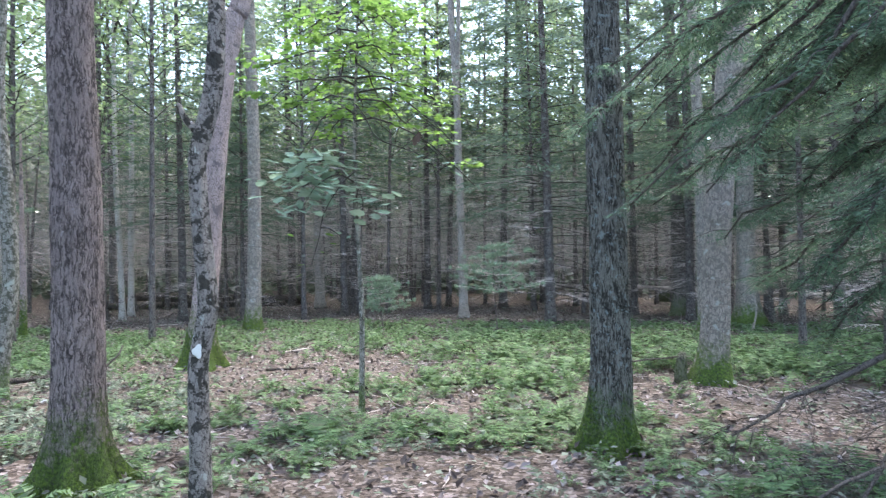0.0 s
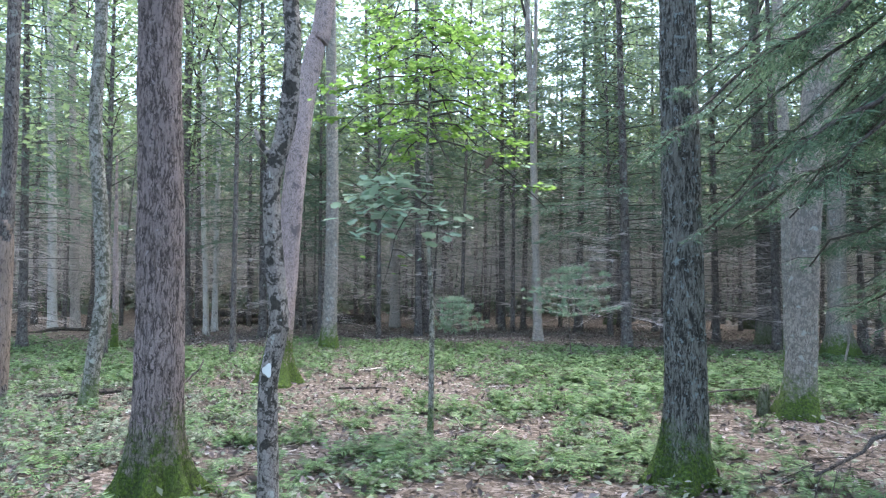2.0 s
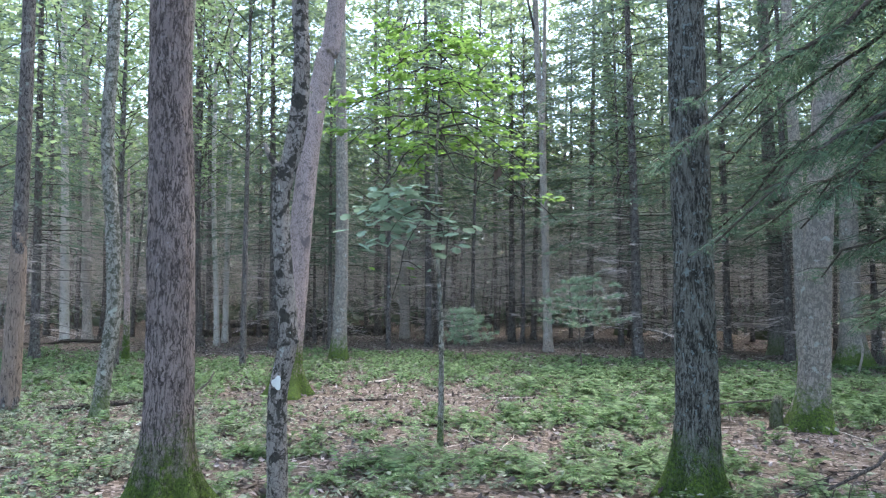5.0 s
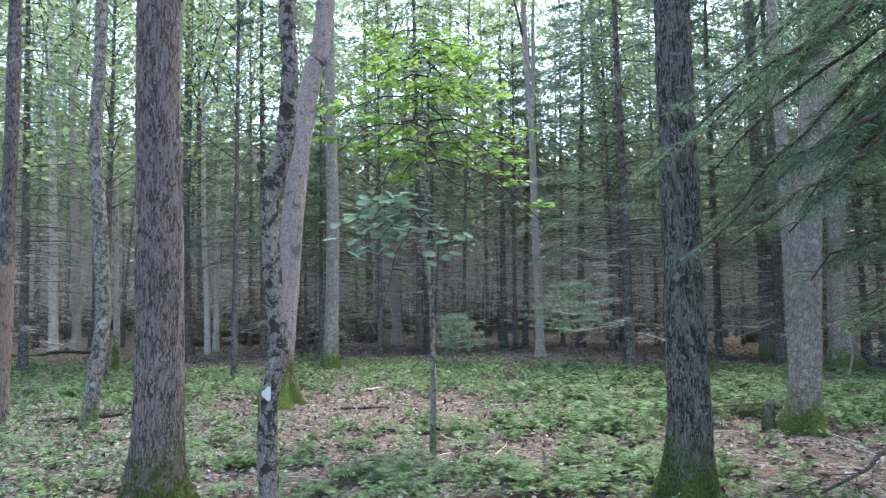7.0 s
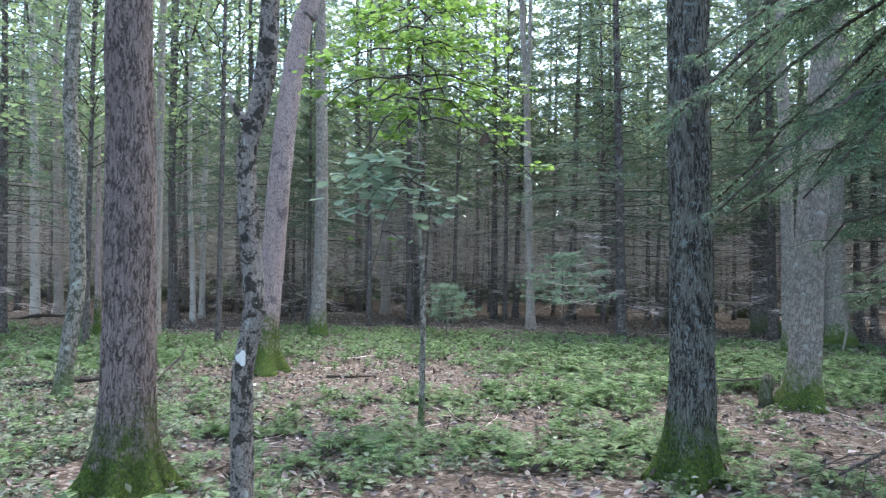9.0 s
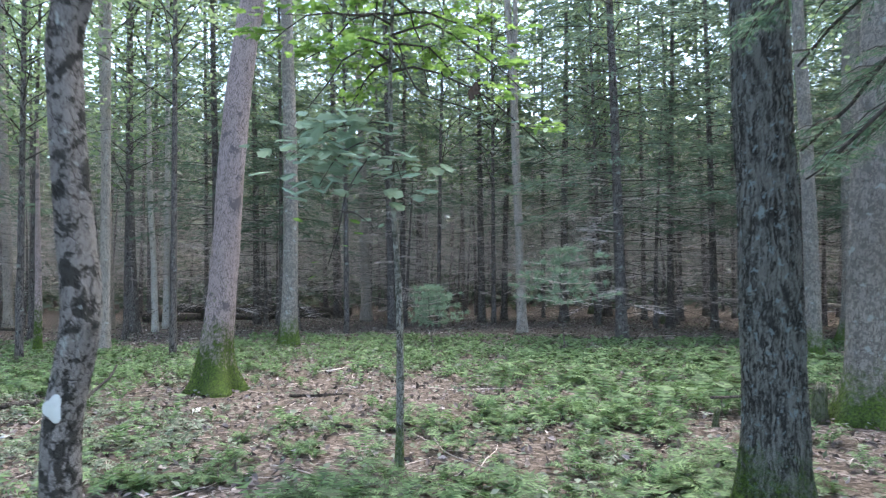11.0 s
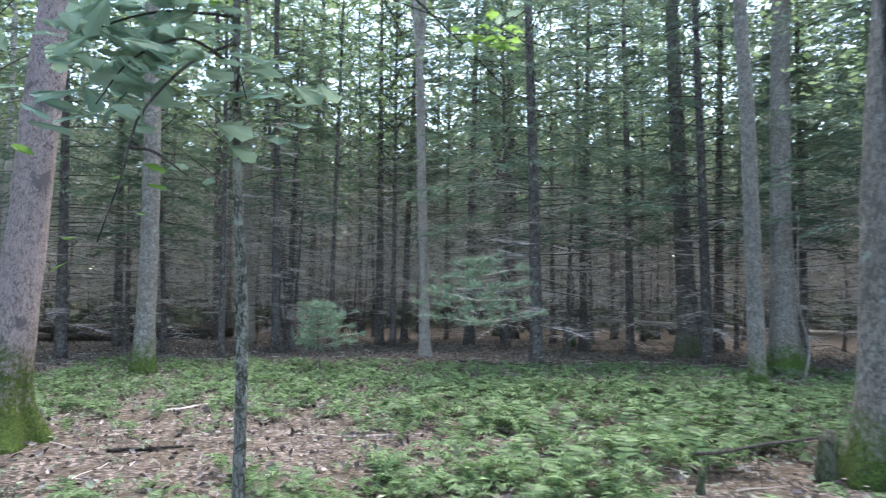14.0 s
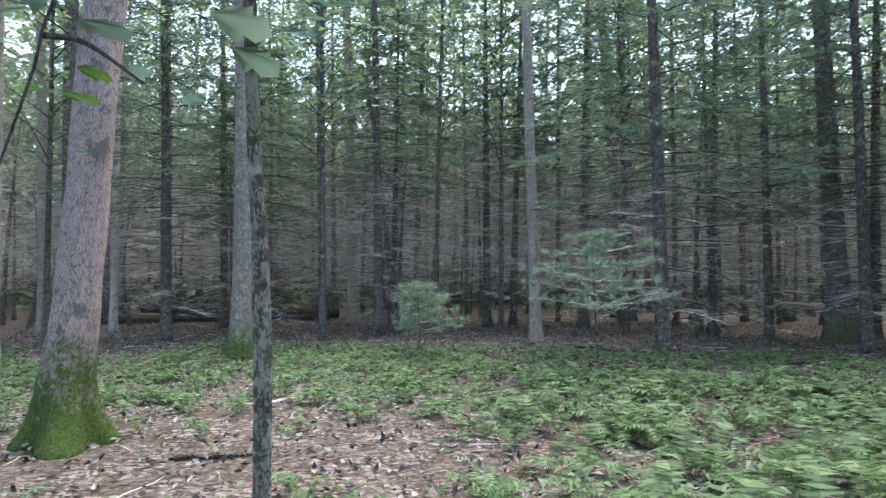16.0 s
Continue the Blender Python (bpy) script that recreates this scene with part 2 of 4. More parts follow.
CRUST = leaf_mat("white_lichen", [(0.30, 0.31, 0.29), (0.40, 0.41, 0.39), (0.48, 0.49, 0.47)], 0.0, scale=30)
BROWN_LEAF = leaf_mat("withered_leaf", [(0.05, 0.032, 0.024), (0.085, 0.055, 0.04)], 0.1)


# ---- mesh helpers ----
class Build:
    def __init__(self):
        self.v, self.f, self.n = [], [], 0

    def add(self, v, f):
        self.v.append(np.asarray(v, float))
        self.f.extend([tuple(int(i) + self.n for i in q) for q in f])
        self.n += len(v)

    def mesh(self, name, mat, smooth=True):
        me = bpy.data.meshes.new(name)
        me.from_pydata(np.concatenate(self.v).tolist(), [], self.f)
        me.materials.append(mat)
        if smooth:
            me.polygons.foreach_set("use_smooth", [True] * len(me.polygons))
        me.update()
        return me


def part(name, me, parent, label="", at=None):
    ob = new(name, me)
    ob.parent = parent
    if at is not None:
        ob.matrix_basis = at
    if name in ("branchwork", "leaves", "crown", "dead_branchwork", "needle_sprays", "needles"):
        tagged(ob, kind="stuff")
    return tagged(ob, label) if label else ob


def thing(name, label, category, x=0, y=0, z=0, group="", kind=""):
    e = new(name)
    e.empty_display_size = 0.2
    e.location = (x, y, z)
    return tagged(e, label, category, group, kind)


def bulk(name, tv, tf, place, turn, mat, smooth=False):
    """One mesh of many copies of a small template: tv (k,3), tf equal-length faces, place (n,3), turn (n,3,3) with size in it."""
    tv, tf = np.asarray(tv, float), np.asarray(tf, int)
    n, k = len(place), len(tv)
    v = (np.einsum("nij,kj->nki", turn, tv) + place[:, None, :]).reshape(-1, 3)
    f = (tf[None] + (np.arange(n) * k)[:, None, None]).reshape(-1, tf.shape[1])
    me = bpy.data.meshes.new(name)
    me.vertices.add(len(v))
    me.vertices.foreach_set("co", v.ravel())
    me.loops.add(f.size)
    me.loops.foreach_set("vertex_index", f.ravel())
    me.polygons.add(len(f))
    me.polygons.foreach_set("loop_start", np.arange(len(f)) * tf.shape[1])
    me.polygons.foreach_set("use_smooth", np.full(len(f), smooth))
    me.materials.append(mat)
    me.update(calc_edges=True)
    me.validate()
    return me


def frames(way, up=None, roll=None, size=1.0):
    """Turns (n,3,3) whose x axis runs along `way` and whose z leans to `up`."""
    way = way / np.linalg.norm(way, axis=1, keepdims=True)
    up = np.tile((0.0, 0.0, 1.0), (len(way), 1)) if up is None else up
    y = np.cross(up, way)
    y /= np.linalg.norm(y, axis=1, keepdims=True) + 1e-9
    z = np.cross(way, y)
    if roll is not None:
        c, s = np.cos(roll)[:, None], np.sin(roll)[:, None]
        y, z = c * y + s * z, c * z - s * y
    t = np.stack([way, y, z], axis=2)
    return t * (np.asarray(size).reshape(-1, 1, 1))


def spline(pts, n):
    """n points on a smooth line through pts."""
    p = np.asarray(pts, float)
    if len(p) < 3:
        return np.array([p[0] + (p[-1] - p[0]) * i / (n - 1) for i in range(n)])
    q = np.vstack([2 * p[0] - p[1], p, 2 * p[-1] - p[-2]])
    d = np.concatenate([[0], np.cumsum(np.linalg.norm(np.diff(p, axis=0), axis=1))])
    out = []
    for s in np.linspace(0, d[-1], n):
        i = min(max(int(np.searchsorted(d, s, "right")) - 1, 0), len(p) - 2)
        t = (s - d[i]) / (d[i + 1] - d[i] + 1e-9)
        a, b, c, e = q[i:i + 4]
        out.append(0.5 * (2 * b + (c - a) * t + (2 * a - 5 * b + 4 * c - e) * t * t + (3 * b - a - 3 * c + e) * t ** 3))
    return np.array(out)


def tube(b, line, radii, sides=8, shape=None):
    """A closed tube along `line`. shape(theta, i) scales the radius."""
    line = np.asarray(line, float)
    n = len(line)
    tan = np.gradient(line, axis=0)
    tan /= np.linalg.norm(tan, axis=1, keepdims=True) + 1e-9
    ref = np.array((1.0, 0, 0)) if abs(tan[0][0]) < 0.8 else np.array((0, 1.0, 0))
    th = np.arange(sides) * 2 * math.pi / sides
    v = []
    for i in range(n):
        a = ref - tan[i] * np.dot(ref, tan[i])
        a /= np.linalg.norm(a)
        c = np.cross(tan[i], a)
        r = radii[i] * (shape(th, i) if shape else np.ones(sides))
        v.append(line[i] + (np.cos(th) * r)[:, None] * a + (np.sin(th) * r)[:, None] * c)
    v = np.concatenate(v)
    f = [(i * sides + j, i * sides + (j + 1) % sides, (i + 1) * sides + (j + 1) % sides, (i + 1) * sides + j) for i in range(n - 1) for j in range(sides)]
    b.add(v, f)
    b.f.append(tuple(b.n - sides + j for j in range(sides)))
    b.f.append(tuple(b.n - len(v) + j for j in reversed(range(sides))))


def trunk_mesh(name, axis, r0, r1, mat, sides=20, rings=40, flare=0.6, flare_h=0.35, lobes=5, knobs=0.03, seed=0, furrow=None):
    """A tapered trunk along axis points (relative to its base), with root flare, buttress lobes and an uneven skin."""
    line = spline(axis, rings * 4)
    h = line[-1][2] - line[0][2]
    # rings closer together near the root
    k = (np.linspace(0, 1, rings) ** 1.5 * (len(line) - 1)).astype(int)
    line = line[np.unique(k)]
    line[0][2] -= 0.12
    z = line[:, 2] - line[0][2] - 0.12
    rad = r0 + (r1 - r0) * np.clip(z / h, 0, 1)

    def shape(th, i):
        g = math.exp(-max(z[i], 0) / flare_h)
        lob = 1 + flare * g * (1 + 0.55 * np.cos(lobes * th + seed) + 0.3 * np.cos((lobes - 2) * th + 2.1 * seed))
        sk = np.array([noise.noise(Vector((math.cos(t) * 1.4 + seed * 3.1, math.sin(t) * 1.4, z[i] * 1.7))) for t in th])
        fine = np.array([noise.noise(Vector((math.cos(t) * 5 + seed, math.sin(t) * 5, z[i] * 2.5 + 7))) for t in th])
        out = lob * (1 + knobs * 1.8 * sk + knobs * fine)
        if furrow:
            depth, across, along = furrow
            out = out + depth * np.array([min(1.0, 3.2 * abs(noise.noise(Vector((math.cos(t) * across + seed, math.sin(t) * across, z[i] * along + 1.5 * noise.noise(Vector((math.cos(t) * 3, math.sin(t) * 3, z[i] * 3)))))))) for t in th])
        return out

    b = Build()
    tube(b, line, rad, sides, shape)
    return b.mesh(name, mat)


LEAF4 = np.array([(0, 0, 0), (0.5, 0.28, 0.06), (1, 0, -0.04), (0.5, -0.28, 0.06)])
LEAF4F = [(0, 1, 2, 3)]
MAPLE_V = np.array([(0, 0, 0), (0.12, 0.30, 0.02), (0.30, 0.22, 0.03), (0.42, 0.56, -0.02), (0.60, 0.26, 0.03), (0.78, 0.24, 0.0), (1.0, 0, -0.08),
                    (0.78, -0.24, 0.0), (0.60, -0.26, 0.03), (0.42, -0.56, -0.02), (0.30, -0.22, 0.03), (0.12, -0.30, 0.02)])
MAPLE_F = [(0, i, i + 1) for i in range(1, 11)]
OAK_V = np.array([(0, 0, 0), (0.15, 0.10, 0.01), (0.30, 0.27, 0.0), (0.38, 0.14, 0.02), (0.55, 0.36, -0.02), (0.63, 0.17, 0.02), (0.82, 0.26, -0.03), (1.0, 0, -0.1),
                  (0.82, -0.26, -0.03), (0.63, -0.17, 0.02), (0.55, -0.36, -0.02), (0.38, -0.14, 0.02), (0.30, -0.27, 0.0), (0.15, -0.10, 0.01)])
OAK_F = [(0, i, i + 1) for i in range(1, 13)]


# ---- trees with a crown of broad leaves high overhead ----
def crown_meshes(seed, spread, low, high, clumps, per, size):
    """Limb mesh and leaf mesh of a high crown, about its own trunk axis."""
    r = np.random.default_rng(seed)
    b = Build()
    pts = []
    for i in range(clumps):
        a = i * 2.4 + r.uniform(-0.4, 0.4)
        z = low + (high - low) * (i + 0.5) / clumps
        reach = spread * (1 - 0.55 * (z - low) / (high - low)) * r.uniform(0.6, 1.0)
        tip = np.array((math.cos(a) * reach, math.sin(a) * reach, z + r.uniform(0.4, 1.6)))
        line = spline([(0, 0, z - 1.2), tip * (0.5, 0.5, 1) + (0, 0, -0.5), tip], 6)
        tube(b, line, np.linspace(0.045, 0.012, 6), 5)
        c = line[r.integers(2, 6, per)] + r.normal(size=(per, 3)) * (0.75, 0.75, 0.35)
        pts.append(c)
    p = np.concatenate(pts)
    w = r.normal(size=(len(p), 3)) * (1, 1, 0.35)
    leaves = bulk("leaves", LEAF4, LEAF4F, p, frames(w, roll=r.normal(size=len(p)) * 0.5, size=r.uniform(0.7, 1.3, len(p)) * size), CANOPY)
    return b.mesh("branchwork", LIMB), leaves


CROWNS = [crown_meshes(s, 2.6, 8.5, 19.0, 10, 50, 0.22) for s in (1, 2, 3)]


def broadleaf(name, label, x, y, axis, r0, mat, height=19.0, crown=0, sides=20, rings=44, flare=0.6, flare_h=0.3, lobes=5, knobs=0.03, seed=0, fork=None, furrow=None):
    """axis: offsets (dx, dy, z) from the base; the trunk goes on upward from the last one."""
    t = thing(name, label, "tree", x, y)
    last = np.array(axis[-1], float)
    prev = np.array(axis[-2], float)
    lean = (last - prev) / max(last[2] - prev[2], 0.1)
    ax = [tuple(a) for a in axis]
    if height > last[2] + 1:
        ax += [tuple(last + lean * (height - last[2]) * 0.45 * (1, 1, 2.2222) * 0.5), (last[0] + lean[0] * (height - last[2]) * 0.4, last[1] + lean[1] * (height - last[2]) * 0.4, height)]
    part("trunk", trunk_mesh("trunk", ax, r0, r0 * 0.3, mat, sides, rings, flare, flare_h, lobes, knobs, seed, furrow), t)
    if fork:
        b = Build()
        line = spline(fork, 12)
        tube(b, line, np.linspace(r0 * 0.55, r0 * 0.2, 12), 10)
        part("fork_limb", b.mesh("fork_limb", mat), t)
    if crown is not None:
        limbs, leaves = CROWNS[crown % 3]
        mid = min(spline(ax, 60), key=lambda p: abs(p[2] - 10.5))
        at = pose(mid[0], mid[1], max(0.0, height - 19.0), 0, 0, seed * 57)
        part("branchwork", limbs, t, at=at)
        part("crown", leaves, t, "loose crown of green leaves", at=at)
    return t


# ---- hemlocks: dead grey twigs below, dark sprays above ----
def shards(p, way, size, roll):
    """Vertices and faces of slim pointed twigs that start at p."""
    t = frames(way, roll=roll)
    w = t[:, :, 1] * 0.0045
    v = np.stack([p + w, p - w, p + t[:, :, 0] * size[:, None]], axis=1).reshape(-1, 3)
    return v, np.arange(len(v)).reshape(-1, 3)


def spray_tree(seed, height, dead_from, live_from, reach, dead=34, live=46, r0=0.11, leafy=92, fine=40, big=0.92):
    """Trunk, dead branches and needle sprays of one hemlock."""
    r = np.random.default_rng(seed)
    lean = r.normal(size=2) * 0.22
    ax = [(0, 0, 0), (lean[0] * 0.4, lean[1] * 0.4, height * 0.3), (lean[0], lean[1], height * 0.65), (lean[0] * 1.2, lean[1] * 1.2, height)]
    trunk = trunk_mesh("trunk", ax, r0, 0.02, DARK_BARK, 10, 22, 0.45, 0.25, 4, 0.04, seed)

    def axis(z):
        return np.array((lean[0] * z / height, lean[1] * z / height, z))

    b, lb = Build(), Build()
    tp, tw, ts = [], [], []
    for i in range(dead):
        z = dead_from + (live_from + 1.0 - dead_from) * (i + r.uniform(0, 1)) / dead
        a = i * 2.4 + r.uniform(-0.5, 0.5)
        length = reach * r.uniform(0.35, 0.9)
        d = np.array((math.cos(a), math.sin(a), r.uniform(-0.15, 0.2)))
        sag = r.uniform(-0.35, 0.1)
        line = np.array([axis(z) + d * length * s + (0, 0, sag * s * s * length) for s in (0, 0.35, 0.7, 1)])
        line[1:3] += r.normal(size=(2, 3)) * 0.04
        tube(lb, line, [0.011, 0.008, 0.005, 0.002], 3)
        f = r.uniform(0.15, 1.0, fine)
        tp.append(axis(z) + d * (length * f)[:, None] + np.outer(sag * f * f * length, (0, 0, 1)))
        side = np.array((-d[1], d[0], 0)) * r.choice((-1, 1), fine)[:, None] + d * r.uniform(0.2, 1.0, fine)[:, None]
        side[:, 2] += r.uniform(-0.45, 0.25, fine)
        tw.append(side)
        ts.append(r.uniform(0.14, 0.62, fine) * (1.15 - 0.6 * f))
    tp, tw, ts = np.concatenate(tp), np.concatenate(tw), np.concatenate(ts)
    b.add(*shards(tp, tw, ts, r.uniform(0, 3, len(tp))))
    twigs = b.mesh("dead_branchwork", TWIG, False)

    pos, way = [], []
    for i in range(live):
        q = (i + r.uniform(0, 1)) / live
        z = live_from + (height - 0.3 - live_from) * q
        a = i * 2.4 + r.uniform(-0.5, 0.5)
        length = reach * (1.15 - 0.95 * q) * r.uniform(0.65, 1.0) + 0.15
        d = np.array((math.cos(a), math.sin(a), 0.1))
        sag = -r.uniform(0.15, 0.4)
        line = np.array([axis(z) + d * length * s + (0, 0, sag * s * s * length) for s in (0, 0.33, 0.66, 1)])
        tube(lb, line, [0.018, 0.012, 0.008, 0.003], 3)
        s = r.uniform(0.15, 1.0, leafy) ** 0.8
        side = r.uniform(-1, 1, leafy)
        perp = np.array((-d[1], d[0], 0))
        w = 0.38 * length * (1.1 - 0.75 * s)
        p = axis(z) + d[None] * (length * s)[:, None] + perp[None] * (side * w)[:, None]
        p[:, 2] += sag * s * s * length - np.abs(side) * w * 0.3 + r.normal(size=leafy) * 0.03
        pos.append(p)
        way.append(d[None] * 0.9 + perp[None] * (side * 1.2)[:, None] + r.normal(size=(leafy, 3)) * 0.25 + (0, 0, -0.25))
    pos, way = np.concatenate(pos), np.concatenate(way)
    fl = bulk("needle_sprays", LEAF4 * (1, 0.46, 1), LEAF4F, pos, frames(way, roll=r.normal(size=len(pos)) * 0.35, size=big * r.uniform(0.12, 0.26, len(pos))), NEEDLE)
    return trunk, twigs, lb.mesh("branchwork", LIMB), fl


HEMLOCKS = [spray_tree(11, 14, 0.5, 4.8, 1.9), spray_tree(12, 17, 0.6, 6.0, 2.1, dead=40), spray_tree(13, 10, 0.4, 3.6, 1.7, dead=32, live=40, r0=0.08),
            spray_tree(14, 19, 0.9, 7.5, 2.2, dead=44, r0=0.15), spray_tree(15, 7, 0.3, 2.4, 1.5, dead=24, live=36, r0=0.06)]
HEMLOCKS.append(spray_tree(19, 16, 0.6, 3.1, 2.5, dead=36, live=84, r0=0.12, leafy=110))
FAR_HEMLOCKS = [spray_tree(16, 15, 0.5, 4.2, 2.1, dead=22, live=34, leafy=46, fine=16, big=1.45), spray_tree(17, 19, 0.6, 5.5, 2.3, dead=24, live=36, leafy=46, fine=16, big=1.45),
                spray_tree(18, 11, 0.4, 2.8, 1.9, dead=16, live=32, leafy=46, fine=16, big=1.4)]
HEM_LABEL = "young hemlock with bare grey twigs below dark sprays"


def hemlock(x, y, kind, size=1.0, turn=0.0, label=HEM_LABEL, group="hemlocks of the understorey", wide=1.0):
    t = thing("hemlock_tree", label, "tree", x, y, group=group)
    t.rotation_euler = (0, 0, radians(turn))
    t.scale = (size * wide, size * wide, size)
    for nm, me in zip(("trunk", "dead_branchwork", "branchwork", "needle_sprays"), FAR_HEMLOCKS[kind % 3] if math.hypot(x, y - 2) > 29 or y < -4 else HEMLOCKS[kind]):
        part(nm, me, t)
    return t


# ---- the ground: one sheet, fine in the clearing and coarse far off ----
def ground_z(x, y):
    return 0.035 * noise.noise(Vector((x * 0.45, y * 0.45, 3.0))) + 0.015 * noise.noise(Vector((x * 1.7, y * 1.7, 9.0)))


def make_ground():
    n = 190
    u = np.linspace(-1, 1, n)
    w = np.sinh(u * 4.2) / math.sinh(4.2) * 600
    xs, ys = w - 1.0, w + 9.0
    v = [(x, y, ground_z(x, y) if abs(x) < 60 and abs(y) < 80 else 0.0) for y in ys for x in xs]
    f = [(j * n + i, j * n + i + 1, (j + 1) * n + i + 1, (j + 1) * n + i) for j in range(n - 1) for i in range(n - 1)]
    b = Build()
    b.add(v, f)
    tagged(new("ground", b.mesh("ground", GROUND)), "brown forest floor of packed dead leaves", "ground", kind="structure")


make_ground()

# ---- the trees that stand round the clearing ----
broadleaf("oak_tree", "large tree with shaggy grey-brown bark and mossy roots", -2.5, 4.25,
          [(0, 0, 0), (0.0, 0.0, 0.9), (-0.03, 0, 2.2), (-0.09, 0, 3.7), (-0.1, 0, 6.0)], 0.172, OAK_BARK, 20, 0, 110, 230, 1.0, 0.22, 6, 0.03, 1, furrow=(0.07, 7, 4.5))
broadleaf("oak_tree", "large tree with dark ridged bark and mossy roots", 1.39, 5.78,
          [(0, 0, 0), (0.01, 0, 1.0), (-0.01, 0, 2.2), (-0.04, 0, 4.1), (-0.05, 0, 6.0)], 0.162, RIDGE_BARK, 20, 1, 110, 230, 0.95, 0.22, 5, 0.045, 2, furrow=(0.085, 8, 1.6))
ct = broadleaf("crooked_tree", "thin crooked trunk blotched with black and white lichen", -1.09, 3.25,
          [(0.022, 0, 0), (0, 0, 0.875), (0, 0, 1.086), (0.05, 0, 1.375), (0.022, 0, 1.685), (-0.006, 0, 2.041), (-0.011, 0, 2.229), (0.056, 0.011, 2.507), (0.083, 0.022, 2.729), (0.089, 0.022, 3.095), (0.067, 0.022, 3.484), (0.067, 0, 5.371)],
          0.06, SPOT_BARK, 9, None, 32, 150, 0.5, 0.2, 4, 0.13, 3)
for nm, pts, rr in (("branch_stub", [(-0.02, 0, 2.37), (-0.08, -0.01, 2.43), (-0.115, -0.02, 2.52)], 0.026), ("knot", [(0.05, 0, 1.33), (0.1, -0.01, 1.35), (0.117, -0.01, 1.37)], 0.022), ("top_limb", [(0.066, 0, 5.2), (0.5, 0.2, 6.2), (0.9, 0.3, 8.0)], 0.03)):
    bb = Build()
    tube(bb, spline(pts, 6), np.linspace(rr, rr * 0.45, 6), 9)
    part(nm, bb.mesh(nm, SPOT_BARK), ct)
# a crust of white lichen on the crooked trunk
bb = Build()
ring = [(1.4 - 0.35 * math.cos(3 * u), u) for u in (i * math.pi / 9 for i in range(18))]
spots = [(0.0, 0.0, 0.071)] + [(0.019 * k * math.cos(u), 0.026 * k * math.sin(u), 0.066) for k, u in ring]
bb.add([(0.006 + c * math.cos(-1.35 + w / 0.064), c * math.sin(-1.35 + w / 0.064), 1.13 + h) for w, h, c in spots], [(0, i + 1, (i + 1) % 18 + 1) for i in range(18)])
part("lichen_crust", bb.mesh("lichen_crust", CRUST), ct, "pale crust of white lichen")
broadleaf("leaning_tree", "leaning pale trunk with flaking bark and mossy base", -4.53, 10.35,
          [(0, 0, 0), (0.0, 0.0, 0.55), (0.06, 0.02, 1.2), (0.10, 0.05, 2.0), (0.17, 0.08, 3.2), (0.27, 0.12, 4.4), (0.44, 0.2, 5.6), (0.6, 0.26, 6.5)],
          0.19, PALE_BARK, 20, 2, 60, 140, 1.15, 0.30, 4, 0.05, 4, furrow=(0.04, 6, 2.5))
broadleaf("maple_tree", "slim grey trunk with lichen and a mossy foot", -5.66, 7.35,
          [(0, 0, 0), (0.05, 0.03, 0.65), (0.11, 0.07, 1.43), (0.06, 0.05, 2.5), (-0.03, 0, 3.6), (0, 0, 4.8), (0, 0, 6)], 0.095, MOTTLED_BARK, 20, 0, 24, 70, 0.35, 0.2, 4, 0.05, 5)
rt = broadleaf("maple_tree", "slim rusty trunk with shed bark at its side", -7.36, 7.66, [(0, 0, 0), (0.04, 0, 1.3), (0.05, 0, 2.6), (0.05, 0, 4.2), (0.02, 0, 6)], 0.105, DARK_BARK, 20, 1, 20, 50, 0.4, 0.2, 4, 0.04, 6)
bb = Build()
tube(bb, spline([(0.005, 0, 0.05), (0.04, 0, 1.2), (0.05, 0, 2.45)], 40), np.linspace(0.128, 0.104, 40), 18, lambda th, i: np.array([1 + 0.10 * noise.noise(Vector((math.cos(u) * 2, math.sin(u) * 2, i * 0.12))) - (0.25 if i > 34 and math.sin(3 * u + i) > 0 else 0) for u in th]))
part("rotten_wood", bb.mesh("rotten_wood", RUST), rt, "rust-brown bare wood where the bark is gone")
broadleaf("maple_tree", "tall straight grey trunk with a mossy flared base", -6.3, 16.75, [(0, 0, 0), (0.04, 0, 2.0), (0.02, 0, 4.4), (-0.1, 0, 8)], 0.18, MOSSY_BARK, 21, 2, 24, 60, 0.6, 0.4, 4, 0.03, 7)
broadleaf("maple_tree", "tall slender grey trunk that forks high up", -1.53, 21.68, [(0, 0, 0), (-0.05, 0, 2.1), (-0.14, 0, 4.7), (-0.2, 0, 7.1), (-0.36, 0, 9.5)], 0.135, GREY_BARK, 20, 0, 20, 50, 0.5, 0.3, 4, 0.03, 8,
          fork=[(-0.2, 0, 6.9), (-0.13, 0, 8.5), (-0.1, 0, 11), (0.1, 0, 16)])
broadleaf("maple_tree", "straight grey-brown trunk far into the wood", -7.58, 26.5, [(0, 0, 0), (-0.09, 0, 3.0), (-0.2, 0, 6.6), (-0.3, 0, 9)], 0.18, GREY_BARK, 21, 1, 16, 36, 0.5, 0.4, 4, 0.03, 9)
broadleaf("oak_tree", "stout grey trunk with a mossy flared base", 3.06, 9.58, [(0, 0, 0), (0.07, 0, 0.7), (0.11, 0, 1.7), (0.18, 0, 2.9), (0.28, 0, 4.0), (0.4, 0, 6)], 0.18, MOSSY_BARK, 20, 2, 60, 130, 0.7, 0.3, 4, 0.04, 10, furrow=(0.05, 7, 2))
broadleaf("maple_tree", "smooth pale grey trunk with a dark mossy foot", 4.25, 15.4, [(0, 0, 0), (-0.03, 0, 1.9), (-0.08, 0, 4.5), (-0.16, 0, 6.4)], 0.135, MOSSY_BARK, 20, 0, 22, 60, 0.5, 0.3, 4, 0.03, 11)
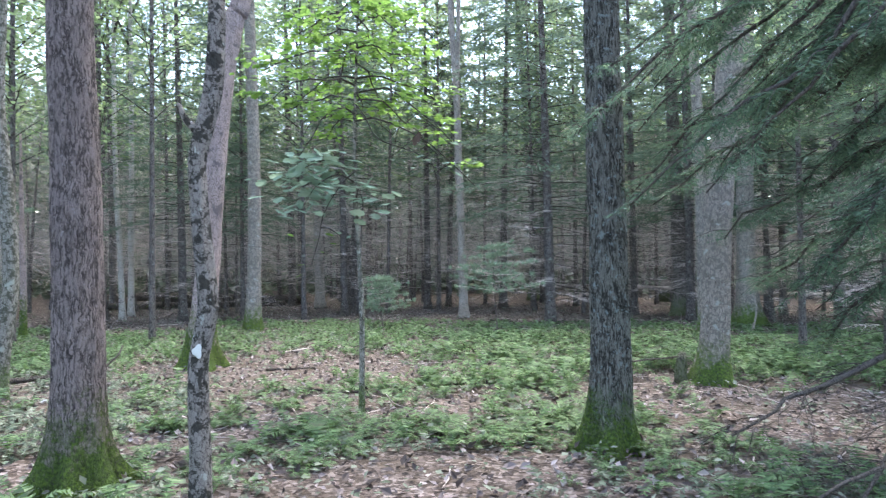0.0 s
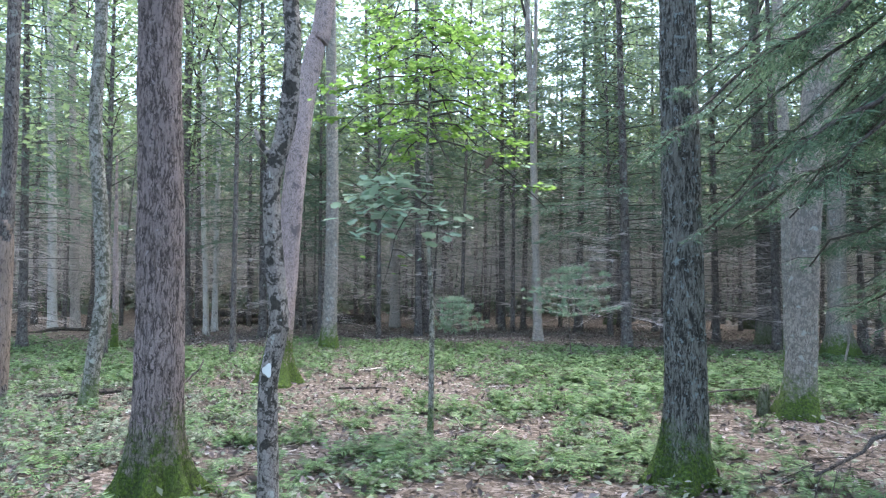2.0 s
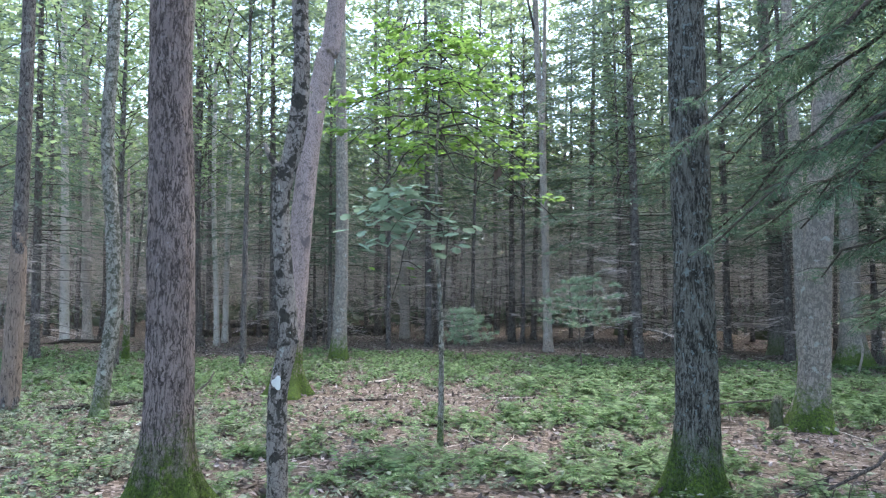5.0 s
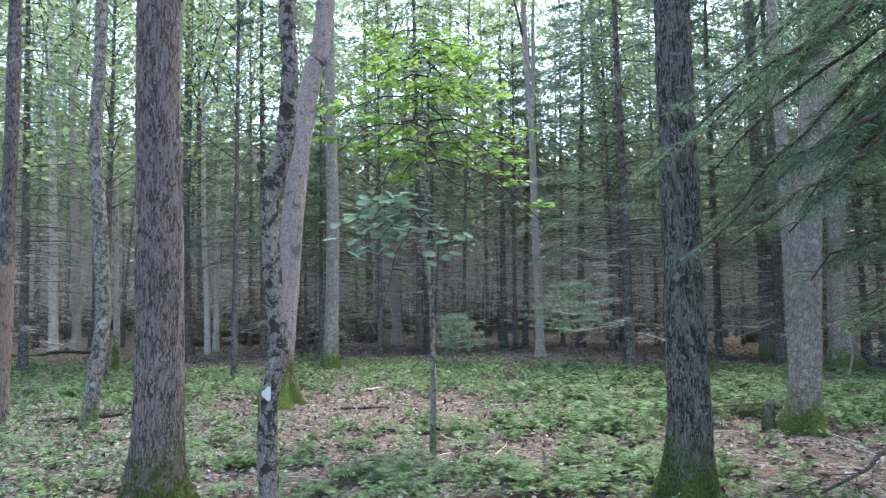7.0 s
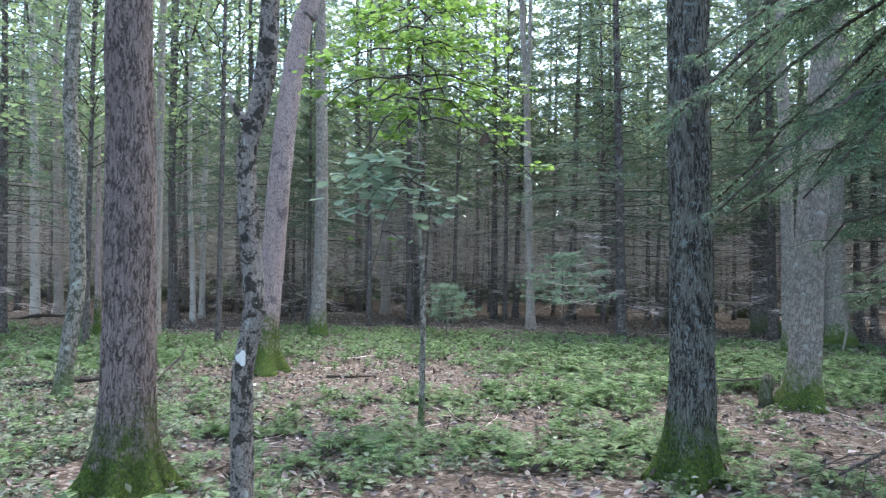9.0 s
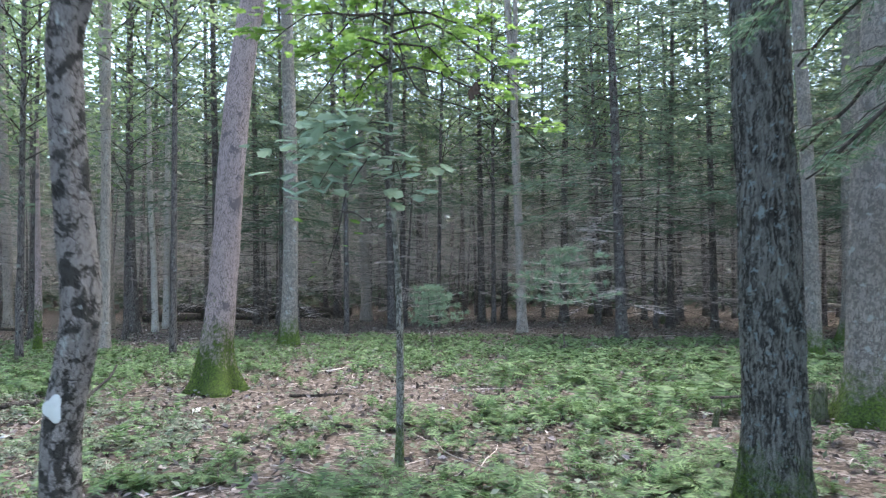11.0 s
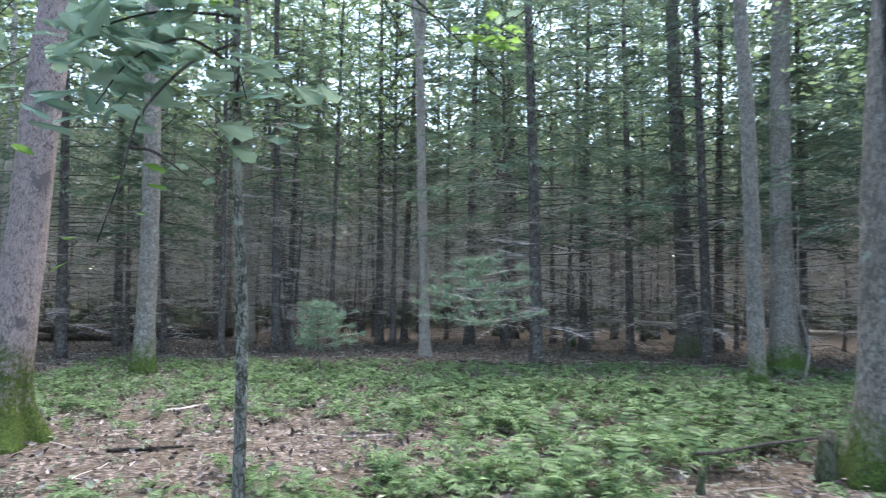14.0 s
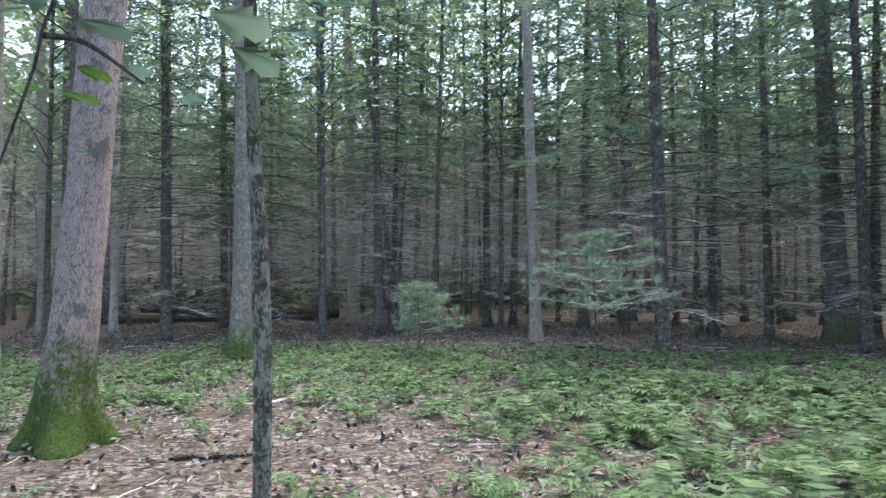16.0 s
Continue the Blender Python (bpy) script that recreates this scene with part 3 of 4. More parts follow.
broadleaf("maple_tree", "thick pale grey trunk with wide mossy roots", 6.1, 19.0, [(0, 0, 0), (-0.04, 0, 2.2), (0.0, 0, 5.5), (0.08, 0, 8.4)], 0.24, MOSSY_BARK, 22, 1, 24, 60, 0.8, 0.5, 5, 0.03, 12)
broadleaf("oak_tree", "broad dark trunk with a blackened swollen base", 5.3, 23.05, [(0, 0, 0), (-0.12, 0, 1.7), (-0.25, 0, 4.7), (-0.35, 0, 8.0)], 0.24, SOOTY_BARK, 21, 2, 20, 50, 1.0, 0.7, 5, 0.04, 13)
broadleaf("oak_tree", "straight dark trunk with a mossy foot", 0.5, 33.2, [(0, 0, 0), (0.1, 0, 2.8), (-0.3, 0, 9), (-0.6, 0, 13)], 0.25, SOOTY_BARK, 22, 0, 16, 36, 0.5, 0.4, 5, 0.03, 14)
broadleaf("birch_tree", "thin birch trunk with pale peeling bark", -12.5, 21.7, [(0, 0, 0), (-0.01, 0, 3.1), (-0.03, 0, 7.0), (-0.1, 0, 11)], 0.1, BIRCH_BARK, 19, 1, 14, 36, 0.4, 0.3, 4, 0.04, 15)
broadleaf("birch_tree", "bowed birch trunk with dull pale bark", -11.95, 20.3, [(0, 0, 0), (-0.15, 0.1, 2.0), (-0.35, 0.2, 3.9), (-0.5, 0.3, 6.6)], 0.09, BIRCH_BARK, 19, 2, 14, 36, 0.4, 0.3, 4, 0.04, 16)
broadleaf("maple_tree", "dark straight trunk beside the birches", -12.4, 20.0, [(0, 0, 0), (-0.25, 0.1, 3.0), (-0.4, 0.2, 5.7)], 0.13, DARK_BARK, 19, 0, 14, 36, 0.4, 0.3, 4, 0.04, 17)
broadleaf("maple_tree", "pale trunk of a close-grown pair", -16.95, 19.4, [(0, 0, 0), (-0.1, 0, 2.0), (-0.28, 0, 5.7), (-0.55, 0, 10)], 0.15, BIRCH_BARK, 20, 1, 14, 36, 0.3, 0.2, 4, 0.03, 18)
broadleaf("maple_tree", "grey trunk of a close-grown pair", -16.75, 20.2, [(0, 0, 0), (-0.12, 0, 2.0), (-0.35, 0, 5.8), (-0.5, 0, 8.7)], 0.15, GREY_BARK, 20, 2, 14, 36, 0.6, 0.4, 4, 0.03, 19)
broadleaf("maple_tree", "tall pale grey trunk deep in the wood", -13.9, 20.9, [(0, 0, 0), (-0.09, 0, 2.7), (-0.25, 0, 6.0), (-0.4, 0, 9.3)], 0.16, GREY_BARK, 20, 0, 14, 36, 0.35, 0.3, 4, 0.03, 20)
broadleaf("crooked_sapling", "crooked thin grey sapling beside a mossy trunk", 5.7, 17.2, [(0, 0, 0), (0.1, 0, 0.6), (-0.05, 0, 1.3), (-0.06, 0, 2.2), (-0.02, 0, 3)], 0.026, GREY_BARK, 3.2, None, 10, 40, 0.3, 0.2, 4, 0.08, 23)
broadleaf("dead_snag", "bare pale snag with shed bark", -10.6, 14.2, [(0, 0, 0), (0, 0, 1.0), (-0.05, 0, 2.6), (-0.1, 0, 4.6)], 0.085, PALE_BARK, 5.2, None, 12, 30, 0.3, 0.2, 4, 0.05, 21)
broadleaf("maple_tree", "straight grey trunk behind the shaggy oak", -9.3, 14.5, [(0, 0, 0), (-0.02, 0, 3), (-0.05, 0, 7), (0, 0, 10)], 0.11, GREY_BARK, 19, 1, 14, 36, 0.4, 0.3, 4, 0.03, 22)

# hemlocks that can be told apart: x, y, shape, size, turn
for x, y, k, s, a in ((1.08, 19.44, 5, 1.0, 40), (3.8, 23.36, 5, 0.95, 120), (4.75, 31.6, 0, 1.0, 10), (6.5, 24.7, 5, 1.0, 200), (-9.66, 19.7, 5, 0.9, 75),
                      (-3.4, 26.5, 0, 1.0, 20), (-5.6, 24.0, 2, 1.0, 160), (-2.8, 28.0, 0, 0.9, 230), (-0.6, 27.0, 5, 1.0, 300), (2.2, 28.5, 1, 0.9, 15),
                      (-10.6, 24.0, 5, 1.0, 65), (-9.2, 28.0, 3, 0.9, 265), (-15.2, 25.0, 1, 1.0, 130), (7.8, 17.6, 5, 0.9, 90), (9.2, 20.2, 5, 1.0, 180),
                      (6.9, 13.2, 4, 1.0, 15), (-8.3, 22.0, 4, 1.1, 45), (-19.5, 17.2, 0, 1.0, 5), (-12.6, 13.6, 5, 0.9, 100), (-21.0, 23.0, 3, 0.9, 33), (5.0, 20.6, 5, 0.95, 10), (8.4, 23.6, 5, 1.0, 140), (2.7, 24.6, 5, 0.95, 260), (10.6, 21.4, 5, 1.0, 35)):
    hemlock(x, y, k, s, a, wide=0.95 + (a % 7) * 0.05)

# the rest of the understorey, scattered at random
placed = [(x.location.x, x.location.y) for x in scene.objects if x.type == "EMPTY"]
r = np.random.default_rng(21)
count = 0
while count < 84:
    a = radians(r.uniform(-62, 52))
    d = math.sqrt(r.uniform(20.5 ** 2, 54 ** 2))
    x, y = math.sin(a) * d, math.cos(a) * d + 1.0
    if min(math.hypot(x - p, y - q) for p, q in placed) < 1.25 or (y < 22.5 and -9 < x < 6):
        continue
    placed.append((x, y))
    hemlock(x, y, int(r.choice((0, 0, 1, 1, 2, 2, 3, 4))), r.uniform(0.85, 1.15), r.uniform(0, 360), wide=r.uniform(0.95, 1.3))
    count += 1
# behind and beside the path
count = 0
while count < 16:
    a = radians(r.uniform(75, 285))
    d = r.uniform(9, 26)
    x, y = math.sin(a) * d, math.cos(a) * d - 1.0
    if min(math.hypot(x - p, y - q) for p, q in placed) < 2.0:
        continue
    placed.append((x, y))
    hemlock(x, y, int(r.choice((0, 1, 2, 3))), r.uniform(0.9, 1.1), r.uniform(0, 360))
    count += 1


# ---- understorey maples whose light leaves fill the upper view ----
def leafy_tree(seed, height, low, spread, clumps=40, per=44, size=0.14, r0=0.07):
    q = np.random.default_rng(seed)
    lean = q.normal(size=2) * 0.3
    ax = [(0, 0, 0), (lean[0] * 0.3, lean[1] * 0.3, height * 0.4), (lean[0], lean[1], height)]
    tr = trunk_mesh("trunk", ax, r0, 0.015, DARK_BARK, 10, 20, 0.4, 0.25, 4, 0.04, seed)
    b, pts = Build(), []
    for i in range(clumps):
        z = low + (height - low) * (i + q.uniform(0, 1)) / clumps
        a = i * 2.4 + q.uniform(-0.4, 0.4)
        reach = spread * q.uniform(0.45, 1.0) * (1.1 - 0.6 * (z - low) / (height - low))
        base = np.array((lean[0] * z / height, lean[1] * z / height, z - 0.5 * reach))
        tip = base + (math.cos(a) * reach, math.sin(a) * reach, reach * q.uniform(0.3, 0.6))
        line = spline([base, (base + tip) / 2 + (0, 0, 0.15), tip], 5)
        tube(b, line, np.linspace(0.016, 0.004, 5), 3)
        c = line[q.integers(1, 5, per)] + q.normal(size=(per, 3)) * (0.4, 0.4, 0.09)
        pts.append(c)
    p = np.concatenate(pts)
    w = q.normal(size=(len(p), 3)) * (1, 1, 0.25)
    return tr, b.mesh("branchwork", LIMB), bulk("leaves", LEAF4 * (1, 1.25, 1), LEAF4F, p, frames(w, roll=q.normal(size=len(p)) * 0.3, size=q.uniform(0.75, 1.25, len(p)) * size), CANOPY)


LEAFY = [leafy_tree(31, 11, 4.5, 2.2), leafy_tree(32, 14, 6.0, 2.6, 40), leafy_tree(33, 9, 3.6, 2.0)]


def young_maple(x, y, k, s, a):
    t = thing("young_maple", "slender understorey maple with layered light green leaves", "tree", x, y, group="understorey maples")
    t.rotation_euler = (0, 0, radians(a))
    t.scale = (s, s, s)
    for nm, me in zip(("trunk", "branchwork", "leaves"), LEAFY[k]):
        part(nm, me, t)


for x, y, k, s, a in ((-9.6, 12.6, 0, 1.0, 10), (-13.4, 17.2, 1, 1.0, 70), (-11.0, 17.6, 0, 1.0, 150), (-8.2, 20.6, 1, 1.0, 220), (-4.3, 23.5, 1, 1.05, 300), (-15.5, 14.5, 2, 1.1, 20),
                      (-7.2, 13.6, 1, 0.95, 95), (3.0, 27.0, 1, 1.1, 180), (-1.5, 30.0, 1, 1.2, 45), (7.6, 22.6, 0, 1.2, 260), (5.4, 13.0, 0, 0.95, 330), (9.5, 15.0, 1, 1.0, 80), (-18.0, 22.5, 1, 1.1, 200),
                      (-5.0, 32.0, 1, 1.3, 110), (-12.0, 30.0, 1, 1.3, 140), (2.0, 38.0, 1, 1.4, 190), (8.0, 34.0, 1, 1.3, 240), (-20.0, 32.0, 1, 1.3, 15), (14.0, 28.0, 1, 1.2, 65), (-8.0, 38.0, 1, 1.4, 75), (-10.6, 9.6, 2, 1.1, 5), (-6.2, 20.4, 0, 1.1, 50), (-2.8, 25.2, 0, 1.2, 130), (0.6, 25.5, 1, 1.1, 170), (-13.0, 25.0, 1, 1.2, 210), (-17.0, 27.0, 1, 1.2, 310), (-22.0, 20.0, 1, 1.1, 40), (-24.0, 28.0, 1, 1.2, 140), (5.5, 30.0, 1, 1.2, 20), (11.0, 24.0, 1, 1.1, 280), (-3.0, 35.0, 1, 1.4, 220), (-9.5, 33.0, 1, 1.3, 330), (1.0, 31.5, 0, 1.4, 80)):
    young_maple(x, y, k, s, a)


# ---- the wood goes on all round: trunks and leaves too far to count ----
def far_woods():
    q = np.random.default_rng(5)
    b = Build()
    centres = []
    for i in range(210):
        a = radians(q.uniform(-75, 70)) if i < 140 else radians(q.uniform(75, 285))
        d = q.uniform(46, 92) if i < 140 else q.uniform(28, 60)
        x, y = math.sin(a) * d, math.cos(a) * d
        h = q.uniform(14, 25)
        rr = q.uniform(0.09, 0.22)
        tube(b, [(x, y, -0.1), (x + q.normal() * 0.2, y, h * 0.5), (x + q.normal() * 0.5, y, h)], [rr, rr * 0.75, 0.04], 6)
        for _ in range(11):
            centres.append((x + q.normal() * 1.8, y + q.normal() * 1.8, q.uniform(0.25, 1.0) * h))
    tagged(new("far_trunks", b.mesh("far_trunks", MOTTLED_BARK)), "grey trunks of the wood beyond the clearing", "trees", kind="stuff")
    c = np.array(centres)
    per = 24
    p = np.repeat(c, per, axis=0) + q.normal(size=(len(c) * per, 3)) * (1.1, 1.1, 0.55)
    p = p[p[:, 2] > 0.5]
    w = q.normal(size=(len(p), 3)) * (1, 1, 0.4)
    green = q.uniform(size=len(p)) < np.clip((p[:, 2] - 3) / 8, 0.05, 0.9)
    for nm, sel, mat, lab in (("far_leaves", green, HAZE_LEAF, "leaves of the far wood, greyed as by haze"), ("far_sprays", ~green, NEEDLE, "dark hemlock sprays of the far wood")):
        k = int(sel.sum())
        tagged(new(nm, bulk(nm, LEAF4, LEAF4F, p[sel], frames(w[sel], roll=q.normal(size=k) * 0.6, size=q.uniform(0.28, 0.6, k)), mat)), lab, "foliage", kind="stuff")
    # low dark sprays that close the view between the trunks, haze in their colour
    k = 62000
    a = np.radians(q.uniform(-70, 62, k))
    d = np.sqrt(q.uniform(36 ** 2, 78 ** 2, k))
    p = np.stack([np.sin(a) * d, np.cos(a) * d, 0.15 + q.uniform(0, 1, k) ** 1.5 * 12.5], axis=1)
    w = q.normal(size=(k, 3)) * (1, 1, 0.4)
    tagged(new("far_thicket", bulk("far_thicket", LEAF4, LEAF4F, p, frames(w, roll=q.normal(size=k) * 0.8, size=q.uniform(0.5, 1.0, k) * d / 52), HAZE_NEEDLE)), "dark hemlock thicket deep in the wood, greyed as by haze", "thicket", kind="stuff")
    # leaf screen behind, closing the low sky, in the same haze-grey colour
    k = 42000
    a = np.radians(q.uniform(-74, 66, k))
    d = q.uniform(68, 88, k)
    p = np.stack([np.sin(a) * d, np.cos(a) * d, 0.15 + q.uniform(0, 1, k) ** 1.25 * 17], axis=1)
    w = q.normal(size=(k, 3)) * (1, 1, 0.5)
    tagged(new("far_hillside", bulk("far_hillside", LEAF4, LEAF4F, p, frames(w, roll=q.normal(size=k), size=q.uniform(1.0, 1.8, k)), HAZE_NEEDLE)), "closed dark wood beyond the last trunks, greyed as by haze", "foliage", kind="stuff")
    # crowns that close most of the sky, with two thin places
    def open_sky(az):
        return np.exp(-((az + 5) / 4.5) ** 2) + np.exp(-((az + 30) / 4) ** 2)

    k = 150000
    az, el = q.uniform(-70, 60, k), q.uniform(5, 27, k)
    d = q.uniform(52, 74, k)
    a, e = np.radians(az), np.radians(el)
    clump = np.sin(az * 1.3 + 2 * np.sin(el * 0.6)) + np.sin(el * 1.1 + 1.5 * np.sin(az * 0.45)) + 0.8 * np.sin(az * 2.9 + el * 1.7)
    keep = (q.uniform(size=k) > 0.9 * open_sky(az)) & (clump > -0.65 - 0.04 * (14 - el))
    p = np.stack([np.sin(a) * d, np.cos(a) * d, d * np.tan(e) + 1.5], axis=1)[keep]
    k = len(p)
    w = q.normal(size=(k, 3)) * (1, 1, 0.35)
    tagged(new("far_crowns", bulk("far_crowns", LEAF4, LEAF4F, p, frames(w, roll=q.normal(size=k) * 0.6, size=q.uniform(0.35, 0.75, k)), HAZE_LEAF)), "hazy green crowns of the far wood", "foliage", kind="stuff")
    # leaves of the middle canopy, in loose layers
    k = 230000
    az = q.uniform(-66, 58, k)
    a = np.radians(az)
    d = np.sqrt(q.uniform(23 ** 2, 56 ** 2, k))
    z = 5.0 + q.uniform(0, 1, k) * 19
    p = np.stack([np.sin(a) * d, np.cos(a) * d, z], axis=1)
    keep = np.sin(p[:, 0] * 0.9 + 1.7 * np.sin(p[:, 1] * 0.5)) + np.sin(p[:, 1] * 0.8 + 1.3 * np.sin(p[:, 2] * 0.7)) + np.sin(p[:, 2] * 1.9 + p[:, 0] * 0.6) > 0.3
    keep &= (z < 6.5 + d * 0.42) & (q.uniform(size=k) > 0.6 * open_sky(az))
    p = p[keep]
    k = len(p)
    w = q.normal(size=(k, 3)) * (1, 1, 0.3)
    tagged(new("canopy_leaves", bulk("canopy_leaves", LEAF4, LEAF4F, p, frames(w, roll=q.normal(size=k) * 0.4, size=q.uniform(0.12, 0.25, k)), CANOPY)), "layered green leaves of the canopy", "foliage", kind="stuff")
    # tangle of dead twigs and saplings low down
    k = 230000
    a = np.radians(q.uniform(-62, 56, k))
    d = np.sqrt(q.uniform(21.5 ** 2, 56 ** 2, k))
    p = np.stack([np.sin(a) * d, np.cos(a) * d + 0.8, 0.85 + q.gamma(2.2, 1.35, k)], axis=1)
    w = q.normal(size=(k, 3)) * (1, 1, 0.32)
    tri = np.array([(0, 0.005, 0), (0, -0.005, 0), (1, 0, 0.02)])
    tagged(new("thicket", bulk("thicket", tri, [(0, 1, 2)], p, frames(w, roll=q.uniform(0, 3, k), size=q.uniform(0.4, 1.2, k)), TWIG)), "tangle of dead grey twigs in the understorey", "thicket", kind="stuff")


far_woods()


def poles():
    q = np.random.default_rng(6)
    meshes = [trunk_mesh("trunk", [(0, 0, 0), (q.normal() * 0.1, 0, h * 0.4), (q.normal() * 0.2, 0, h)], 0.065, 0.01, DARK_BARK, 8, 14, 0.35, 0.2, 3, 0.06, 60 + h) for h in (3, 4, 5, 7)]
    for i in range(110):
        a = radians(q.uniform(-58, 50))
        d = math.sqrt(q.uniform(22.5 ** 2, 38 ** 2))
        o = new("dead_sapling", meshes[i % 4])
        o.matrix_world = pose(math.sin(a) * d, math.cos(a) * d + 1, 0, 0, 0, q.uniform(0, 360)) @ Matrix.Diagonal((*[q.uniform(0.7, 1.4)] * 2, 1, 1))
        tagged(o, "thin dark pole of a dead sapling", "tree", group="dead saplings")


poles()


# ---- the oak sapling in the clearing ----
def sapling():
    t = thing("oak_sapling", "slender sapling with bright green leaves on layered branches", "sapling", -1.09, 6.99)
    q = np.random.default_rng(40)
    stem = [(0, 0, 0), (0.0, 0, 1.2), (-0.05, 0, 2.1), (-0.075, 0, 3.0), (-0.06, 0, 3.6), (-0.03, 0, 4.3), (-0.02, 0, 4.75)]
    part("trunk", trunk_mesh("trunk", stem, 0.033, 0.008, MOTTLED_BARK, 14, 90, 0.35, 0.12, 3, 0.10, 41), t)
    line = spline(stem, 60)

    def at(z):
        return line[np.argmin(np.abs(line[:, 2] - z))]

    pos, way = [], []
    for i in range(26):
        z = 3.15 + 1.45 * (i + q.uniform(0, 1)) / 26
        a = i * 2.4 + q.uniform(-0.3, 0.3)
        reach = q.uniform(0.55, 1.2) * (1.1 - 0.45 * (z - 3.15) / 1.45)
        p0 = at(z)
        rise, droop = q.uniform(0.15, 0.4), q.uniform(0.45, 0.85)
        d = np.array((math.cos(a), math.sin(a), 0))
        limb = np.array([p0 + d * reach * s + (0, 0, reach * (rise * s - droop * s * s)) for s in np.linspace(0, 1, 7)])
        limb[1:] += q.normal(size=(6, 3)) * 0.02
        b = Build()
        tube(b, limb, np.linspace(0.012, 0.004, 7), 5)
        for _ in range(5):
            j = q.integers(2, 6)
            e = limb[j] + (d * q.uniform(0.1, 0.35) + np.array((-d[1], d[0], 0)) * q.uniform(-0.4, 0.4)) + (0, 0, q.uniform(-0.08, 0.08))
            tube(b, [limb[j], e], [0.004, 0.002], 4)
            n = 14
            f = q.uniform(0.3, 1.0, n)[:, None]
            pos.append(limb[j] * (1 - f) + e * f + q.normal(size=(n, 3)) * (0.08, 0.08, 0.012))
            way.append(np.tile(d, (n, 1)) + q.normal(size=(n, 3)) * (0.7, 0.7, 0.12) + (0, 0, -0.15))
        part("branch", b.mesh("branch", LIMB), t)
    p, w = np.concatenate(pos), np.concatenate(way)
    part("leaves", bulk("leaves", MAPLE_V, MAPLE_F, p, frames(w, roll=q.normal(size=len(p)) * 0.3, size=q.uniform(0.055, 0.095, len(p))), MAPLE), t, "bright yellow-green leaves")
    # the long bent bough and the shaded sprigs below
    for pts, n, lo in (([(-0.07, 0, 3.35), (0.05, -0.05, 3.2), (0.2, -0.1, 2.95), (0.55, -0.2, 2.8), (0.95, -0.25, 2.62)], 10, 0.75),
                       ([(-0.08, 0, 2.75), (-0.35, -0.15, 2.72), (-0.58, -0.25, 2.62), (-0.78, -0.35, 2.45)], 66, 0.3),
                       ([(-0.07, 0, 2.5), (-0.2, -0.25, 2.55), (-0.38, -0.38, 2.42), (-0.5, -0.45, 2.2)], 48, 0.3),
                       ([(-0.06, 0, 2.3), (0.02, -0.2, 2.4), (0.1, -0.32, 2.25)], 26, 0.4),
                       ([(-0.07, 0, 2.62), (-0.15, -0.32, 2.42), (-0.24, -0.58, 2.12), (-0.27, -0.64, 1.88), (-0.34, -0.68, 1.60)], 7, 0.75),
                       ([(-0.26, -0.62, 1.98), (-0.18, -0.58, 1.97), (-0.06, -0.52, 1.88)], 2, 0.6)):
        limb = spline(pts, 14)
        b = Build()
        tube(b, limb, np.linspace(0.009, 0.003, 14), 5)
        br = part("branch", b.mesh("branch", LIMB), t)
        k = q.integers(int(14 * lo), 14, n)
        pp = limb[k] + q.normal(size=(n, 3)) * (0.14, 0.14, 0.08)
        ww = q.normal(size=(n, 3)) * (0.8, 0.8, 0.14) + (0, 0, -0.12)
        part("leaves", bulk("leaves", OAK_V, OAK_F, pp, frames(ww, roll=q.normal(size=n) * 0.25, size=q.uniform(0.12, 0.21, n) * (1.0 if n > 20 else 0.5)), MAPLE if n == 7 else OAKLEAF), br, "bright green leaves at the tip" if n == 7 else "dull blue-green lobed leaves")
    b = Build()
    b.add(OAK_V * 0.11, OAK_F)
    m = b.mesh("withered_leaf", BROWN_LEAF)
    for dx, dy, z in ((0.62, -0.2, 2.95), (0.66, -0.23, 2.98)):
        part("withered_leaf", m, t, "curled brown leaf", at=pose(dx, dy, z, 10, 80, 30 + dx * 100))


sapling()


